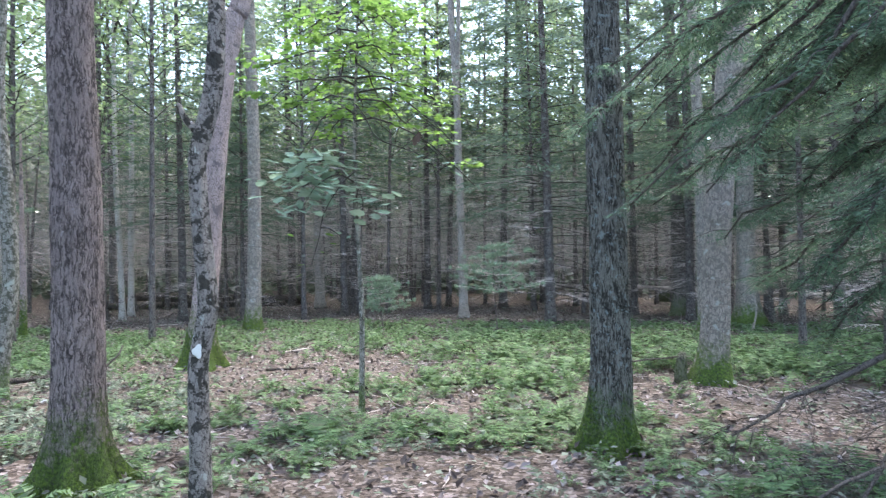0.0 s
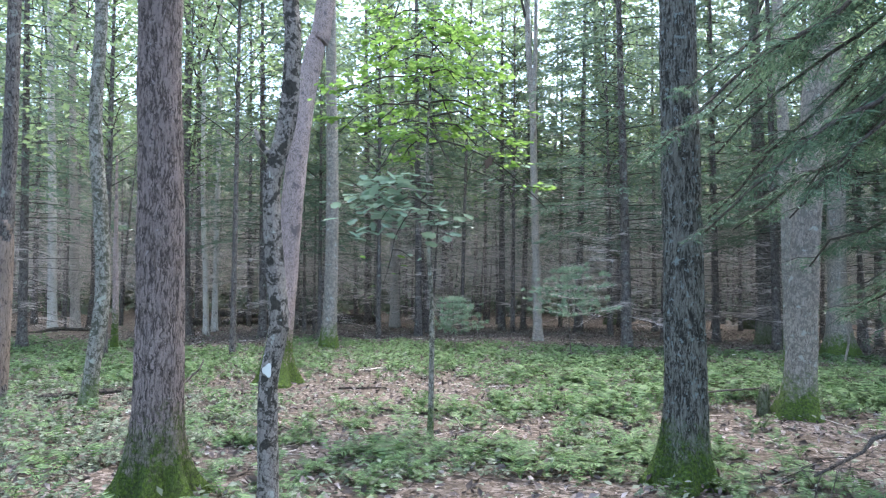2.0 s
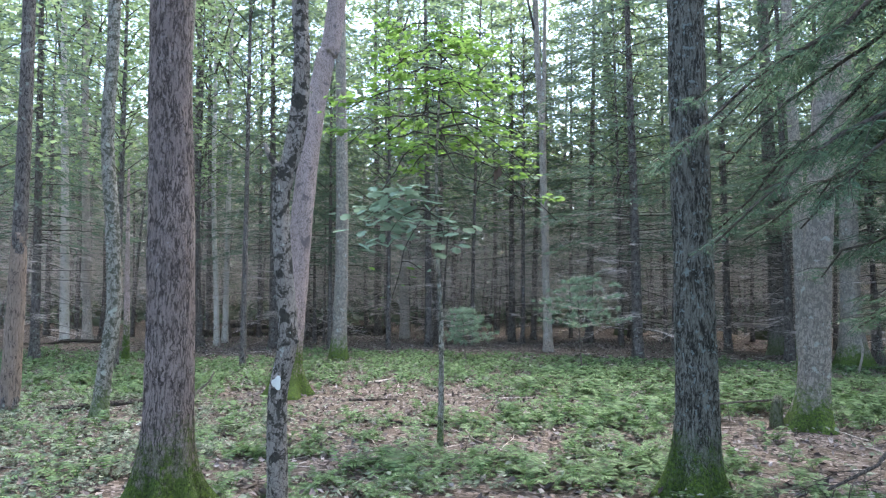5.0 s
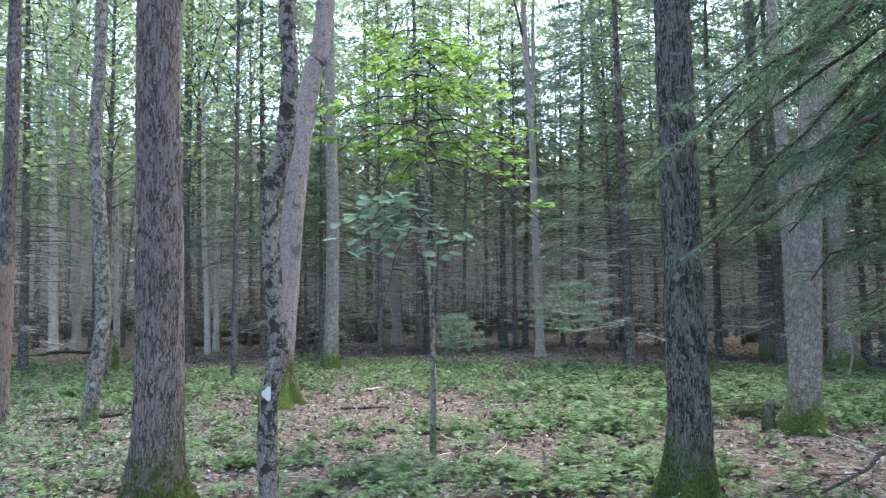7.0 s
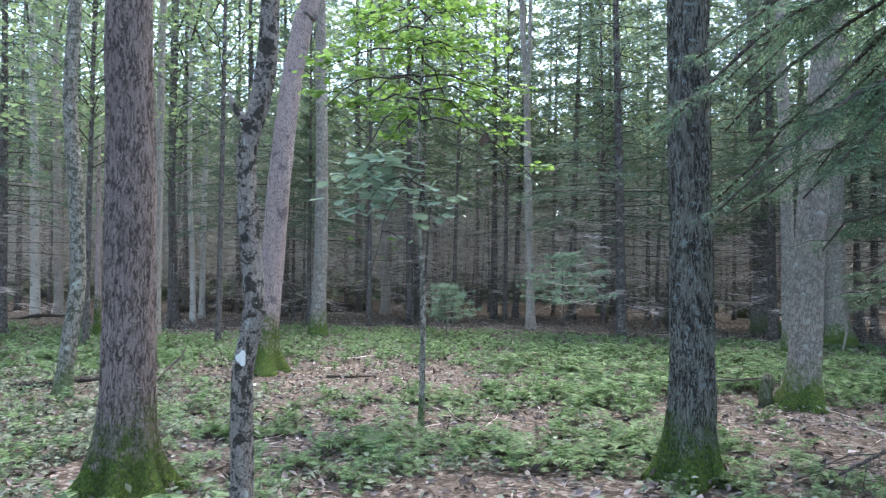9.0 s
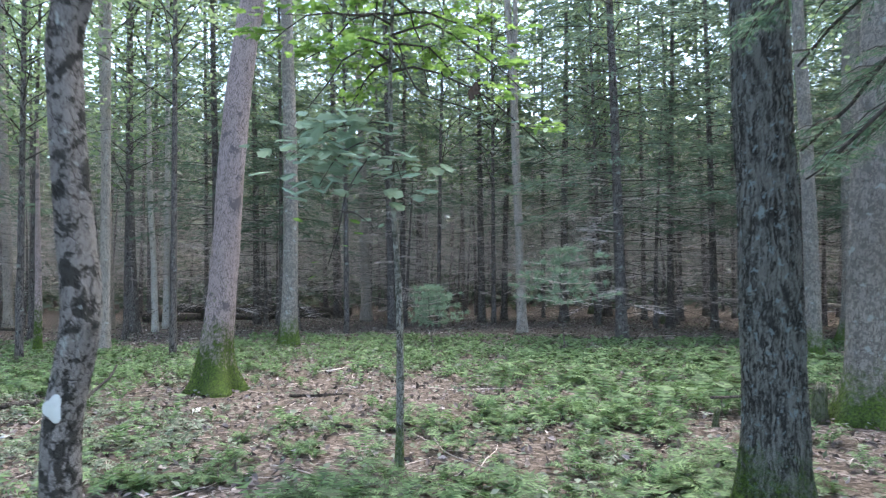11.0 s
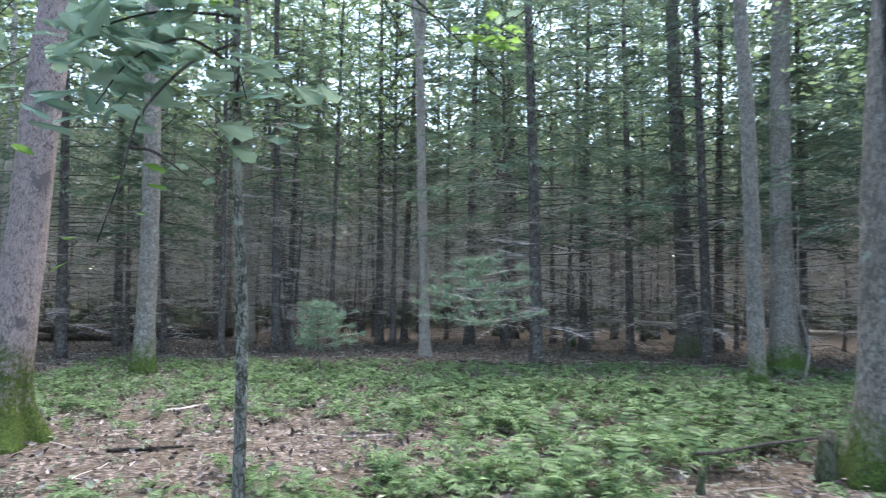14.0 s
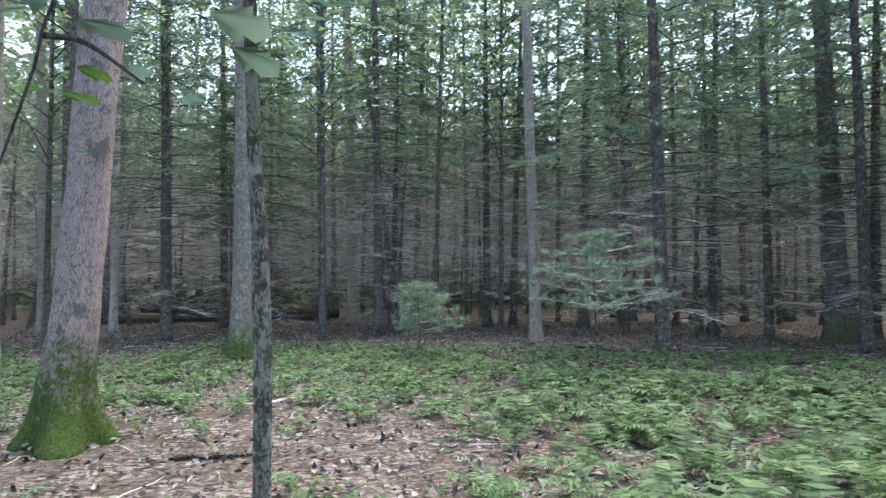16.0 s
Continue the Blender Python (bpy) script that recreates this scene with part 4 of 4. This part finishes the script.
# ---- the big hemlock whose boughs hang in from the side ----
def bough(q, p0, tip, sag, sprays, foliage=True, r0=0.03):
    """A drooping limb and its flat needle sprays: (limb mesh, needle mesh)."""
    p0, tip = np.array(p0, float), np.array(tip, float)
    d = tip - p0
    n = 12
    side = np.cross((0, 0, 1), d / np.linalg.norm(d)) * q.uniform(-0.3, 0.3)
    crook = q.uniform(-0.10, 0.10)
    limb = np.array([p0 + d * s + (0, 0, 2.2 * sag * math.sin(math.pi * s) + crook * math.sin(2.5 * math.pi * s)) + side * math.sin(math.pi * s) for s in np.linspace(0, 1, n)])
    limb[1:-1] += q.normal(size=(n - 2, 3)) * 0.04
    b = Build()
    tube(b, limb, np.linspace(r0, 0.008, n), 6)
    flat = d / np.linalg.norm(d)
    perp = np.cross((0, 0, 1), flat)
    perp /= np.linalg.norm(perp)
    pos, way, size = [], [], []
    for i in range(sprays):
        s = q.uniform(0.12, 1.0)
        j = s * (n - 1)
        a = limb[int(j)] + (limb[min(int(j) + 1, n - 1)] - limb[int(j)]) * (j - int(j))
        side = q.choice((-1, 1))
        length = q.uniform(0.35, 0.85) * (1.15 - 0.7 * s)
        way1 = perp * side * q.uniform(0.6, 1.0) + flat * q.uniform(0.4, 1.0) + (0, 0, q.uniform(-0.55, 0.1))
        way1 /= np.linalg.norm(way1)
        e = a + way1 * length
        mid = (a + e) / 2 + (0, 0, 0.03)
        tube(b, [a, mid, e], [0.005, 0.0035, 0.0015], 3)
        if not foliage:
            for _ in range(4):
                g = a + (e - a) * q.uniform(0.3, 1)
                tube(b, [g, g + q.normal(size=3) * 0.10 + way1 * 0.08], [0.003, 0.001], 3)
            continue
        # the spray and its side sprays, each a feather of narrow twiglets
        feathers = [(a, e, length)]
        for _ in range(3):
            g = q.uniform(0.15, 0.8)
            st = a + (e - a) * g
            wd = way1 * 0.8 + np.cross((0, 0, 1), way1) * q.choice((-1, 1)) + q.normal(size=3) * 0.15 + (0, 0, -0.15)
            ln = length * q.uniform(0.3, 0.55) * (1.1 - 0.5 * g)
            feathers.append((st, st + wd / np.linalg.norm(wd) * ln, ln))
        for fa, fe, fl in feathers:
            k = max(5, int(fl * 30))
            fw = (fe - fa) / fl
            across = np.cross((0, 0, 1), fw)
            across /= np.linalg.norm(across)
            f = np.linspace(0.08, 1.0, k)[:, None]
            for sd in (-1, 1):
                pos.append(fa + (fe - fa) * f + q.normal(size=(k, 3)) * 0.006)
                way.append(across * sd + fw * 0.75 + q.normal(size=(k, 3)) * 0.22 + (0, 0, -0.12))
                size.append((0.035 + 0.15 * fl * (1.05 - f[:, 0])) * q.uniform(0.7, 1.25, k))
    needles = None
    if foliage:
        p, w, sz = np.concatenate(pos), np.concatenate(way), np.concatenate(size)
        needles = bulk("needles", LEAF4 * (1, 0.34, 0.6), LEAF4F, p, frames(w, roll=q.normal(size=len(p)) * 0.4, size=sz), SPRAY)
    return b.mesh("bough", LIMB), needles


def side_hemlock():
    t = thing("hemlock_tree", "hemlock with low spreading boughs beside the stout tree", "tree", 6.4, 9.3)
    q = np.random.default_rng(55)
    part("trunk", trunk_mesh("trunk", [(0, 0, 0), (0.03, 0, 5), (0.1, 0, 11), (0.1, 0, 14)], 0.13, 0.03, DARK_BARK, 16, 40, 0.5, 0.3, 5, 0.04, 56), t)
    for i in range(20):
        a = math.pi + (i % 10 - 4.5) * 0.26 if i < 16 else i * 2.4
        z = 0.9 + 0.24 * i
        reach = q.uniform(2.0, 3.1)
        limb, needles = bough(q, (0.02, 0, z + 0.9), (math.cos(a) * reach, math.sin(a) * reach  , z), 0.1, 30)
        lb = part("bough", limb, t)
        part("needles", needles, lb, "flat sprays of dark green needles")


side_hemlock()


def big_hemlock():
    x0, y0 = 4.5, 5.0
    t = thing("hemlock_tree", "old hemlock with long drooping boughs of dark needles", "tree", x0, y0)
    q = np.random.default_rng(50)
    part("trunk", trunk_mesh("trunk", [(0, 0, 0), (0.03, 0, 5), (0.1, 0, 11), (0.1, 0, 16)], 0.2, 0.03, DARK_BARK, 24, 60, 0.5, 0.3, 5, 0.04, 51), t)
    tips = [((-3.05, -0.2, 1.95), 4.2, 0.15), ((-3.15, 0.0, 3.05), 5.1, 0.1), ((-2.5, 0.6, 2.75), 4.7, 0.1), ((-2.4, -0.5, 2.35), 3.9, 0.12), ((-2.9, 0.9, 2.25), 3.7, 0.15),
            ((-2.0, 1.4, 1.75), 3.0, 0.1), ((-1.7, 0.3, 1.45), 2.6, 0.1), ((-2.7, -0.3, 4.3), 6.2, 0.15), ((-1.9, 1.9, 2.6), 3.9, 0.1),
            ((-1.6, -0.6, 1.9), 2.9, 0.08), ((-1.5, 2.2, 1.4), 2.3, 0.08), ((-2.6, 1.5, 3.3), 5.0, 0.12), ((-3.45, -0.35, 2.55), 4.5, 0.15), ((-1.2, 1.2, 1.0), 1.9, 0.05),
            ((-2.2, 0.8, 4.0), 5.6, 0.12), ((-1.2, 1.0, 4.2), 5.6, 0.1), ((-2.0, 1.8, 4.6), 6.0, 0.12), ((-1.4, 2.4, 3.6), 5.2, 0.12),
            ((-2.75, 1.5, 2.95), 4.6, 0.12), ((-2.9, 0.7, 3.0), 4.8, 0.12),
            ((-2.3, 0.4, 3.5), 5.4, 0.12), ((-1.9, 0.2, 2.9), 4.9, 0.1), ((-2.2, 1.2, 2.3), 3.9, 0.1), ((-1.5, 0.8, 2.2), 3.7, 0.1), ((-2.5, 2.3, 2.2), 3.8, 0.12), ((-1.8, 2.6, 3.0), 4.7, 0.12)]
    for tip, z, sag in tips:
        limb, needles = bough(q, (0.02, 0, z), tip, sag, 56, r0=0.04)
        lb = part("bough", limb, t)
        part("needles", needles, lb, "flat sprays of dark green needles")
    for i in range(14):
        a = i * 2.4 + 1.0
        if math.cos(a) < -0.3:
            continue
        z = 2.5 + i * 0.6
        limb, needles = bough(q, (0.02, 0, z + 0.7), (math.cos(a) * 2.4, math.sin(a) * 2.4, z), 0.1, 26)
        lb = part("bough", limb, t)
        part("needles", needles, lb)
    for tip, z in (((-2.35, -1.55, 0.35), 1.25), ((-1.9, -1.9, 0.55), 1.5), ((-2.55, -1.0, 0.5), 1.2), ((-2.0, -1.2, 0.15), 0.8)):
        limb, _ = bough(q, (0.02, 0, z), tip, 0.1, 26, False, 0.04)
        part("dead_bough", limb, t, "bare dead bough with fine twigs")


big_hemlock()


# ---- young white pines ----
def pine(x, y, h, w, crown_from, seed, label):
    t = thing("pine_sapling", label, "sapling", x, y, group="young pines")
    q = np.random.default_rng(seed)
    part("trunk", trunk_mesh("trunk", [(0.06, 0, 0), (0.0, 0, h * 0.4), (-0.05, 0, h)], 0.016, 0.005, DARK_BARK, 8, 20, 0.3, 0.1, 3, 0.05, seed), t)
    tri = np.array([(0, 0.07, 0), (0, -0.07, 0), (1, 0, 0)])
    for i in range(30):
        z = crown_from + (h - crown_from) * (i // 5 + q.uniform(0.3, 0.7)) / 6
        a = i * 2.4
        u = (z - crown_from) / (h - crown_from)
        reach = w * (0.75 + 0.55 * math.sin(2.2 * u + 0.5) - 0.85 * u ** 2) * q.uniform(0.35, 1.2)
        d = np.array((math.cos(a), math.sin(a), q.uniform(0.02, 0.25)))
        limb = np.array([(0, 0, z - 0.05) + d * reach * s for s in np.linspace(0, 1, 5)])
        b = Build()
        tube(b, limb, np.linspace(0.007, 0.003, 5), 4)
        br = part("branch", b.mesh("branch", TWIG), t)
        k, tufts = 160, 8
        s = np.repeat(np.concatenate([[1.0], q.uniform(0.45, 1.0, tufts - 1)]), k // tufts)
        c = np.repeat(q.normal(size=(tufts, 3)) * (0.10, 0.10, 0.02), k // tufts, axis=0)
        p = (0, 0, z - 0.05) + d[None] * (reach * s)[:, None] + c * s[:, None] + q.normal(size=(k, 3)) * 0.008
        ww = np.tile(d * 0.8, (k, 1)) + c * 4 + q.normal(size=(k, 3)) * 0.6 + (0, 0, 0.25)
        part("needles", bulk("needles", tri, [(0, 1, 2)], p, frames(ww, roll=q.uniform(0, 3, k), size=q.uniform(0.08, 0.13, k)), PINE), br, "soft blue-green needle tufts")


pine(-0.15, 14.9, 2.1, 0.88, 1.0, 61, "young white pine with soft blue-green needles")
pine(-3.1, 17.0, 1.4, 0.56, 0.5, 62, "small white pine with a low bushy crown")


# ---- logs, stumps, fallen branches ----
def log(name, label, a, b_, r0, r1, mat, seed, props=()):
    a, b_ = np.array(a, float), np.array(b_, float)
    t = thing(name, label, "log", *a)
    lq = np.random.default_rng(seed)
    bend = min(0.12, 0.03 * np.linalg.norm(b_ - a)) * np.array((1, 1, 0.35))
    line = spline([(0, 0, 0)] + [(b_ - a) * s + lq.normal(size=3) * bend for s in (0.25, 0.5, 0.75)] + [b_ - a], 24)
    bb = Build()

    def shape(th, i):
        return np.array([1 + 0.3 * noise.noise(Vector((math.cos(u) * 1.5 + seed, math.sin(u) * 1.5, i * 0.35))) for u in th])

    tube(bb, line, np.linspace(r0, r1, 24), 12, shape)
    part("trunk", bb.mesh("log", mat), t)
    for s, d, ln in props:
        p = (b_ - a) * s
        k = Build()
        tube(k, [p, p + np.array(d) * ln * 0.5, p + np.array(d) * ln], [r0 * 0.35, r0 * 0.25, r0 * 0.12], 6)
        part("limb_stub", k.mesh("limb_stub", mat), t)


log("fallen_log", "dark rotting log lying across the leaf litter", (-15.3, 24.6, 0.12), (-9.6, 28.2, 0.10), 0.16, 0.12, LOG, 1, ((0.3, (0.3, -0.5, 0.8), 0.5), (0.7, (-0.2, -0.6, 0.5), 0.4)))
log("fallen_log", "dark mossy log stacked behind another", (-17.0, 29.5, 0.3), (-9.0, 28.9, 0.22), 0.2, 0.14, LOG, 2, ((0.2, (0, 0.2, -1), 0.5), (0.6, (0.3, -0.4, 0.8), 0.6), (0.85, (0, 0.1, -1), 0.4)))
log("fallen_log", "slanting dark log with broken limbs", (-14.5, 27.0, 0.45), (-10.8, 25.4, 0.1), 0.11, 0.08, LOG, 3, ((0.1, (0, 0.1, -1), 0.55), (0.5, (0.4, -0.3, 0.7), 0.5)))
log("fallen_log", "long pale fallen trunk propped on its limbs", (0.9, 29.2, 0.78), (13.0, 27.2, 0.48), 0.06, 0.085, GREY_BARK, 4, ((0.08, (0.1, 0.1, -1), 0.95), (0.5, (0.1, -0.1, -1), 0.8), (0.95, (0, 0.1, -1), 0.65)))
log("fallen_branch", "dark damp branch among the ferns", (-6.75, 7.65, 0.06), (-5.75, 8.6, 0.10), 0.055, 0.03, LOG, 5, ((0.4, (0.2, 0.4, 0.6), 0.35),))
log("fallen_branch", "grey branch lying on the litter", (-17.9, 18.1, 0.06), (-15.4, 20.0, 0.08), 0.06, 0.04, LOG, 6)
log("fallen_branch", "short dark stick on the dead leaves", (-3.35, 10.05, 0.03), (-2.65, 10.3, 0.035), 0.022, 0.012, LOG, 7)
log("fallen_branch", "broken stick lying before the pale tree", (-4.0, 12.3, 0.03), (-3.3, 12.8, 0.06), 0.02, 0.012, TWIG, 8)
log("fallen_branch", "thin dead branch leaning on a stump", (1.55, 9.1, 0.30), (2.68, 9.58, 0.36), 0.014, 0.010, LIMB, 9, ((0.1, (0, 0, -1), 0.32), (0.45, (0.1, -0.1, -1), 0.35)))
log("fallen_branch", "pale thin branch arched among the ferns", (-0.95, 7.6, 0.12), (-0.05, 6.35, 0.03), 0.006, 0.003, GREY_BARK, 10)
log("fallen_branch", "mossy branch at the edge of the ferns", (-0.6, 20.3, 0.02), (1.0, 19.3, 0.02), 0.035, 0.02, LOG, 11)
log("fallen_branch", "dark stick half buried in leaf litter", (-2.5, 8.35, 0.03), (-1.3, 8.3, 0.03), 0.018, 0.012, LOG, 12)
log("fallen_branch", "slender broken branch by the mossy tree", (-5.1, 8.3, 0.04), (-5.05, 9.0, 0.5), 0.02, 0.012, LIMB, 13)


def stump(x, y, h, rad, seed, label):
    t = thing("stump", label, "stump", x, y)
    b = Build()
    line = [(0, 0, -0.06), (0, 0, h * 0.3), (0.01, 0, h * 0.6), (0.02, 0, h * 0.85), (0.03, 0.01, h)]

    def shape(th, i):
        jag = 0.55 if i == 4 else 0.0
        return np.array([1 + (0.5 if i == 0 else 0.15) * noise.noise(Vector((math.cos(u) * 1.6 + seed, math.sin(u) * 1.6, i))) - jag * abs(math.sin(u * 2 + seed)) for u in th])

    tube(b, line, [rad * 1.35, rad * 1.05, rad, rad * 0.9, rad * 0.6], 14, shape)
    part("body", b.mesh("stump", SOOTY_BARK), t)


stump(2.67, 9.55, 0.42, 0.075, 1, "broken rotten stump beside a mossy trunk")
stump(1.6, 9.15, 0.2, 0.03, 2, "short broken stub under a dead branch")
stump(2.65, 26.5, 0.85, 0.08, 3, "slim dark stub of a dead sapling")
stump(6.2, 32.0, 0.95, 0.28, 6, "broad dark stump behind a fallen trunk")
stump(-13.6, 17.5, 0.4, 0.12, 5, "dark mossy stump in the leaf litter")


# ---- ferns, herbs and dead leaves ----
def cover(x, y):
    """Share of the ground that the ferns take: bare litter in the middle, before the stout tree and under the far hemlocks."""
    c = 1.0
    c *= min(1.0, max(0.05, ((x + 3.1) / 3.0) ** 2 + ((y - 10.3) / 2.1) ** 2 - 0.35))
    c *= min(1.0, max(0.06, ((x - 3.6) / 2.5) ** 2 + ((y - 7.7) / 2.5) ** 2 - 0.4))
    c *= min(1.0, max(0.1, ((x - 0.3) / 1.3) ** 2 + ((y - 4.6) / 0.8) ** 2 - 0.4))
    if y < 5.5:
        c *= min(1.0, max(0.08, (abs(x - 0.45 + 0.08 * y) - 0.35) * 1.5))
    edge = 19.6 + 1.2 * noise.noise(Vector((x * 0.5, 0, 4)))
    if x < -8:
        edge -= 3.0
    c *= min(1.0, max(0.0, (edge - y) / 1.2))
    c *= 0.6 + 0.7 * (noise.noise(Vector((x * 0.7, y * 0.7, 1.5))) + 0.25) + 0.9 * noise.noise(Vector((x * 2.3, y * 2.3, 5.5)))
    return max(0.0, min(1.0, c))


def fern_mesh(seed, fronds, pairs, mat):
    q = np.random.default_rng(seed)
    b = Build()
    for i in range(fronds):
        a = i * 2 * math.pi / fronds + q.uniform(-0.4, 0.4)
        length = q.uniform(0.75, 1.1)
        d = np.array((math.cos(a), math.sin(a), 0))
        c = np.array((-d[1], d[0], 0))
        up, fall = q.uniform(1.2, 1.9), q.uniform(0.8, 1.25)

        def pt(s):
            return d * length * s * (0.5 + 0.3 * s) + np.array((0, 0, length * (up * s - fall * s * s)))

        wv = []
        for s in (0, 0.4, 0.75):
            wv += [pt(s) + c * 0.010, pt(s) - c * 0.010]
        b.add(wv + [pt(1.0)], [(0, 1, 2), (1, 3, 2), (2, 3, 4), (3, 5, 4), (4, 5, 6)])
        for s in np.linspace(0.22, 0.98, pairs):
            w = length * 0.30 * math.sin(math.pi * min(1.0, 0.25 + 0.78 * (1 - s))) * q.uniform(0.8, 1.1) + 0.02
            p, tn = pt(s), d * 0.9 + np.array((0, 0, up - 2 * fall * s))
            tn /= np.linalg.norm(tn)
            for sd in (-1, 1):
                out = c * sd + tn * 0.35 + np.array((0, 0, q.uniform(-0.35, 0.1)))
                tip = p + out * w
                h = tn * (0.42 * length / pairs)
                b.add([p - h * 0.8, tip, p + h * 1.1], [(0, 1, 2)])
    return b.mesh("fern", mat, False)


FERNS = [fern_mesh(70 + i, 6 + i % 3, 12, FERN) for i in range(5)]
LOW_FERNS = [fern_mesh(80 + i, 5, 8, FERN) for i in range(3)]
FAR_FERNS = [fern_mesh(85 + i, 4, 6, FERN) for i in range(3)]
LOW_HERBS = [fern_mesh(90 + i, 4, 6, HERB) for i in range(3)]


def grow():
    q = np.random.default_rng(77)
    spots = []
    while len(spots) < 12500:
        x, y = q.uniform(-15, 9.5), q.uniform(-4.0, 21.0)
        if q.uniform() > cover(x, y) * (1.0 if y < 14 else 0.85):
            continue
        if any((x - a) ** 2 + (y - b) ** 2 < 0.1 for a, b in ((-2.5, 4.25), (1.39, 5.78), (-4.53, 10.35), (3.06, 9.58))):
            continue
        if any(abs(x - a) < 0.4 and b - 0.9 < y < b + 0.3 for a, b in ((2.62, 9.5), (1.6, 9.15),)):
            continue
        spots.append((x, y))
    near = [s for s in spots if -3.2 < s[0] < 2.6 and 4.6 < s[1] < 9.2][:290]
    chosen = set(near)
    for x, y in near:
        lush = (x > -1.8 and y > 5.8)
        s = q.uniform(0.18, 0.30) if lush else q.uniform(0.13, 0.22)
        f = new("fern", FERNS[int(q.integers(0, 5))])
        f.matrix_world = pose(x, y, ground_z(x, y) - 0.01, q.uniform(-8, 8), q.uniform(-8, 8), q.uniform(0, 360)) @ Matrix.Diagonal((s, s, s * q.uniform(0.7, 1.0), 1))
        tagged(f, "low green fern growing through the leaf litter", "fern", group="ferns of the clearing")
    groups = {}
    for x, y in spots:
        if (x, y) in chosen:
            continue
        herb = q.uniform() < (0.8 if x < -2.5 and y < 9.5 else 0.62 if y < 9 else 0.2)
        groups.setdefault((herb, y > 12.0 and not herb, int(q.integers(0, 3))), []).append((x, y))
    for (herb, far, k), pts in sorted(groups.items()):
        tm = (LOW_HERBS if herb else FAR_FERNS if far else LOW_FERNS)[k]
        tv = np.array([v.co[:] for v in tm.vertices])
        tf = np.array([p.vertices[:] for p in tm.polygons])
        n = len(pts)
        place = np.array([(x, y, ground_z(x, y) - 0.01) for x, y in pts])
        a = q.uniform(0, 6.283, n)
        way = np.stack([np.cos(a), np.sin(a), q.normal(size=n) * 0.08], axis=1)
        size = q.uniform(0.10, 0.20, n) if herb else q.uniform(0.13, 0.27, n)
        lush = (place[:, 0] > -0.9) & (place[:, 1] > 7.5) & (place[:, 1] < 15)
        size = np.where(lush & (not herb), size * 1.4, size)
        me = bulk("undergrowth", tv, tf, place, frames(way, size=size), HERB if herb else FERN)
        tagged(new("undergrowth_herbs" if herb else "undergrowth_ferns", me), "pale grey-green herbs covering the ground" if herb else "carpet of light green ferns", "undergrowth", kind="stuff")
    # tiny seedlings between them
    n = 36000
    x, y = q.uniform(-16, 10, n), 3 + 26 * q.uniform(0, 1, n) ** 1.5
    keep = np.array([q.uniform() < 0.35 + cover(a, b) for a, b in zip(x, y)])
    x, y = x[keep], y[keep]
    p = np.stack([x, y, [ground_z(a, b) + 0.02 for a, b in zip(x, y)]], axis=1)
    p[:, 2] += q.uniform(0, 0.10, len(p))
    w = q.normal(size=(len(p), 3)) * (1, 1, 0.3)
    tagged(new("seedlings", bulk("seedlings", LEAF4 * (1, 1.2, 1), LEAF4F, p, frames(w, roll=q.normal(size=len(p)) * 0.3, size=q.uniform(0.04, 0.09, len(p))), HERB)), "small seedling leaves close to the ground", "undergrowth", kind="stuff")
    # dead leaves
    n = 50000
    x, y = q.uniform(-15, 10, n), -4 + 34 * q.uniform(0, 1, n) ** 1.1
    p = np.stack([x, y, [ground_z(a, b) + 0.012 for a, b in zip(x, y)]], axis=1)
    p[:, 2] += q.uniform(0, 0.035, n)
    w = q.normal(size=(n, 3)) * (1, 1, 0.42)
    lv = np.array([(0, 0, 0.0), (0.38, 0.30, 0.12), (1, 0.04, 0.10), (0.42, -0.30, 0.14), (0.5, 0, -0.03)])
    lf = [(0, 4, 1), (1, 4, 2), (2, 4, 3), (3, 4, 0)]
    tagged(new("leaf_litter", bulk("leaf_litter", lv, lf, p, frames(w, roll=q.normal(size=n) * 0.6, size=np.clip(q.uniform(0.04, 0.085, n) * (1.35 - 0.02 * y), 0.03, 0.12)), LITTER)), "curled dead leaves, brown to pale pinkish tan", "leaf litter", kind="stuff")
    # fine sticks
    n = 500
    x, y = q.uniform(-10, 8, n), q.uniform(3, 22, n)
    a = q.uniform(0, 6.283, n)
    p = np.stack([x, y, [ground_z(c, d) + 0.02 for c, d in zip(x, y)]], axis=1)
    st = Build()
    tube(st, [(0, 0, 0), (0.4, 0.03, 0.01), (0.75, -0.01, 0.015), (1, 0.05, 0.02)], [0.012, 0.010, 0.007, 0.003], 4)
    sv, sf = np.concatenate(st.v), [f for f in st.f]
    tagged(new("twigs", bulk("twigs", sv, sf, p, frames(np.stack([np.cos(a), np.sin(a), q.normal(size=n) * 0.05], axis=1), size=q.uniform(0.15, 0.6, n)), TWIG)), "fine fallen twigs on the forest floor", "twigs", kind="stuff")
    # single bleached leaves
    b = Build()
    b.add(lv * 0.13, lf)
    m = b.mesh("bleached_leaf", PALE_LEAF)
    for x, y, a, s in ((3.47, 18.2, 20, 1.3), (-3.9, 8.7, 80, 1.2), (1.75, 5.55, 140, 1.4), (2.9, 7.4, 200, 0.8), (-5.0, 7.2, 30, 0.9)):
        f = new("dead_leaf", m)
        f.matrix_world = pose(x, y, ground_z(x, y) + 0.025, 12, -8, a) @ Matrix.Scale(s, 4)
        tagged(f, "single bleached leaf lying pale on the litter", "leaf", group="bleached leaves")


grow()
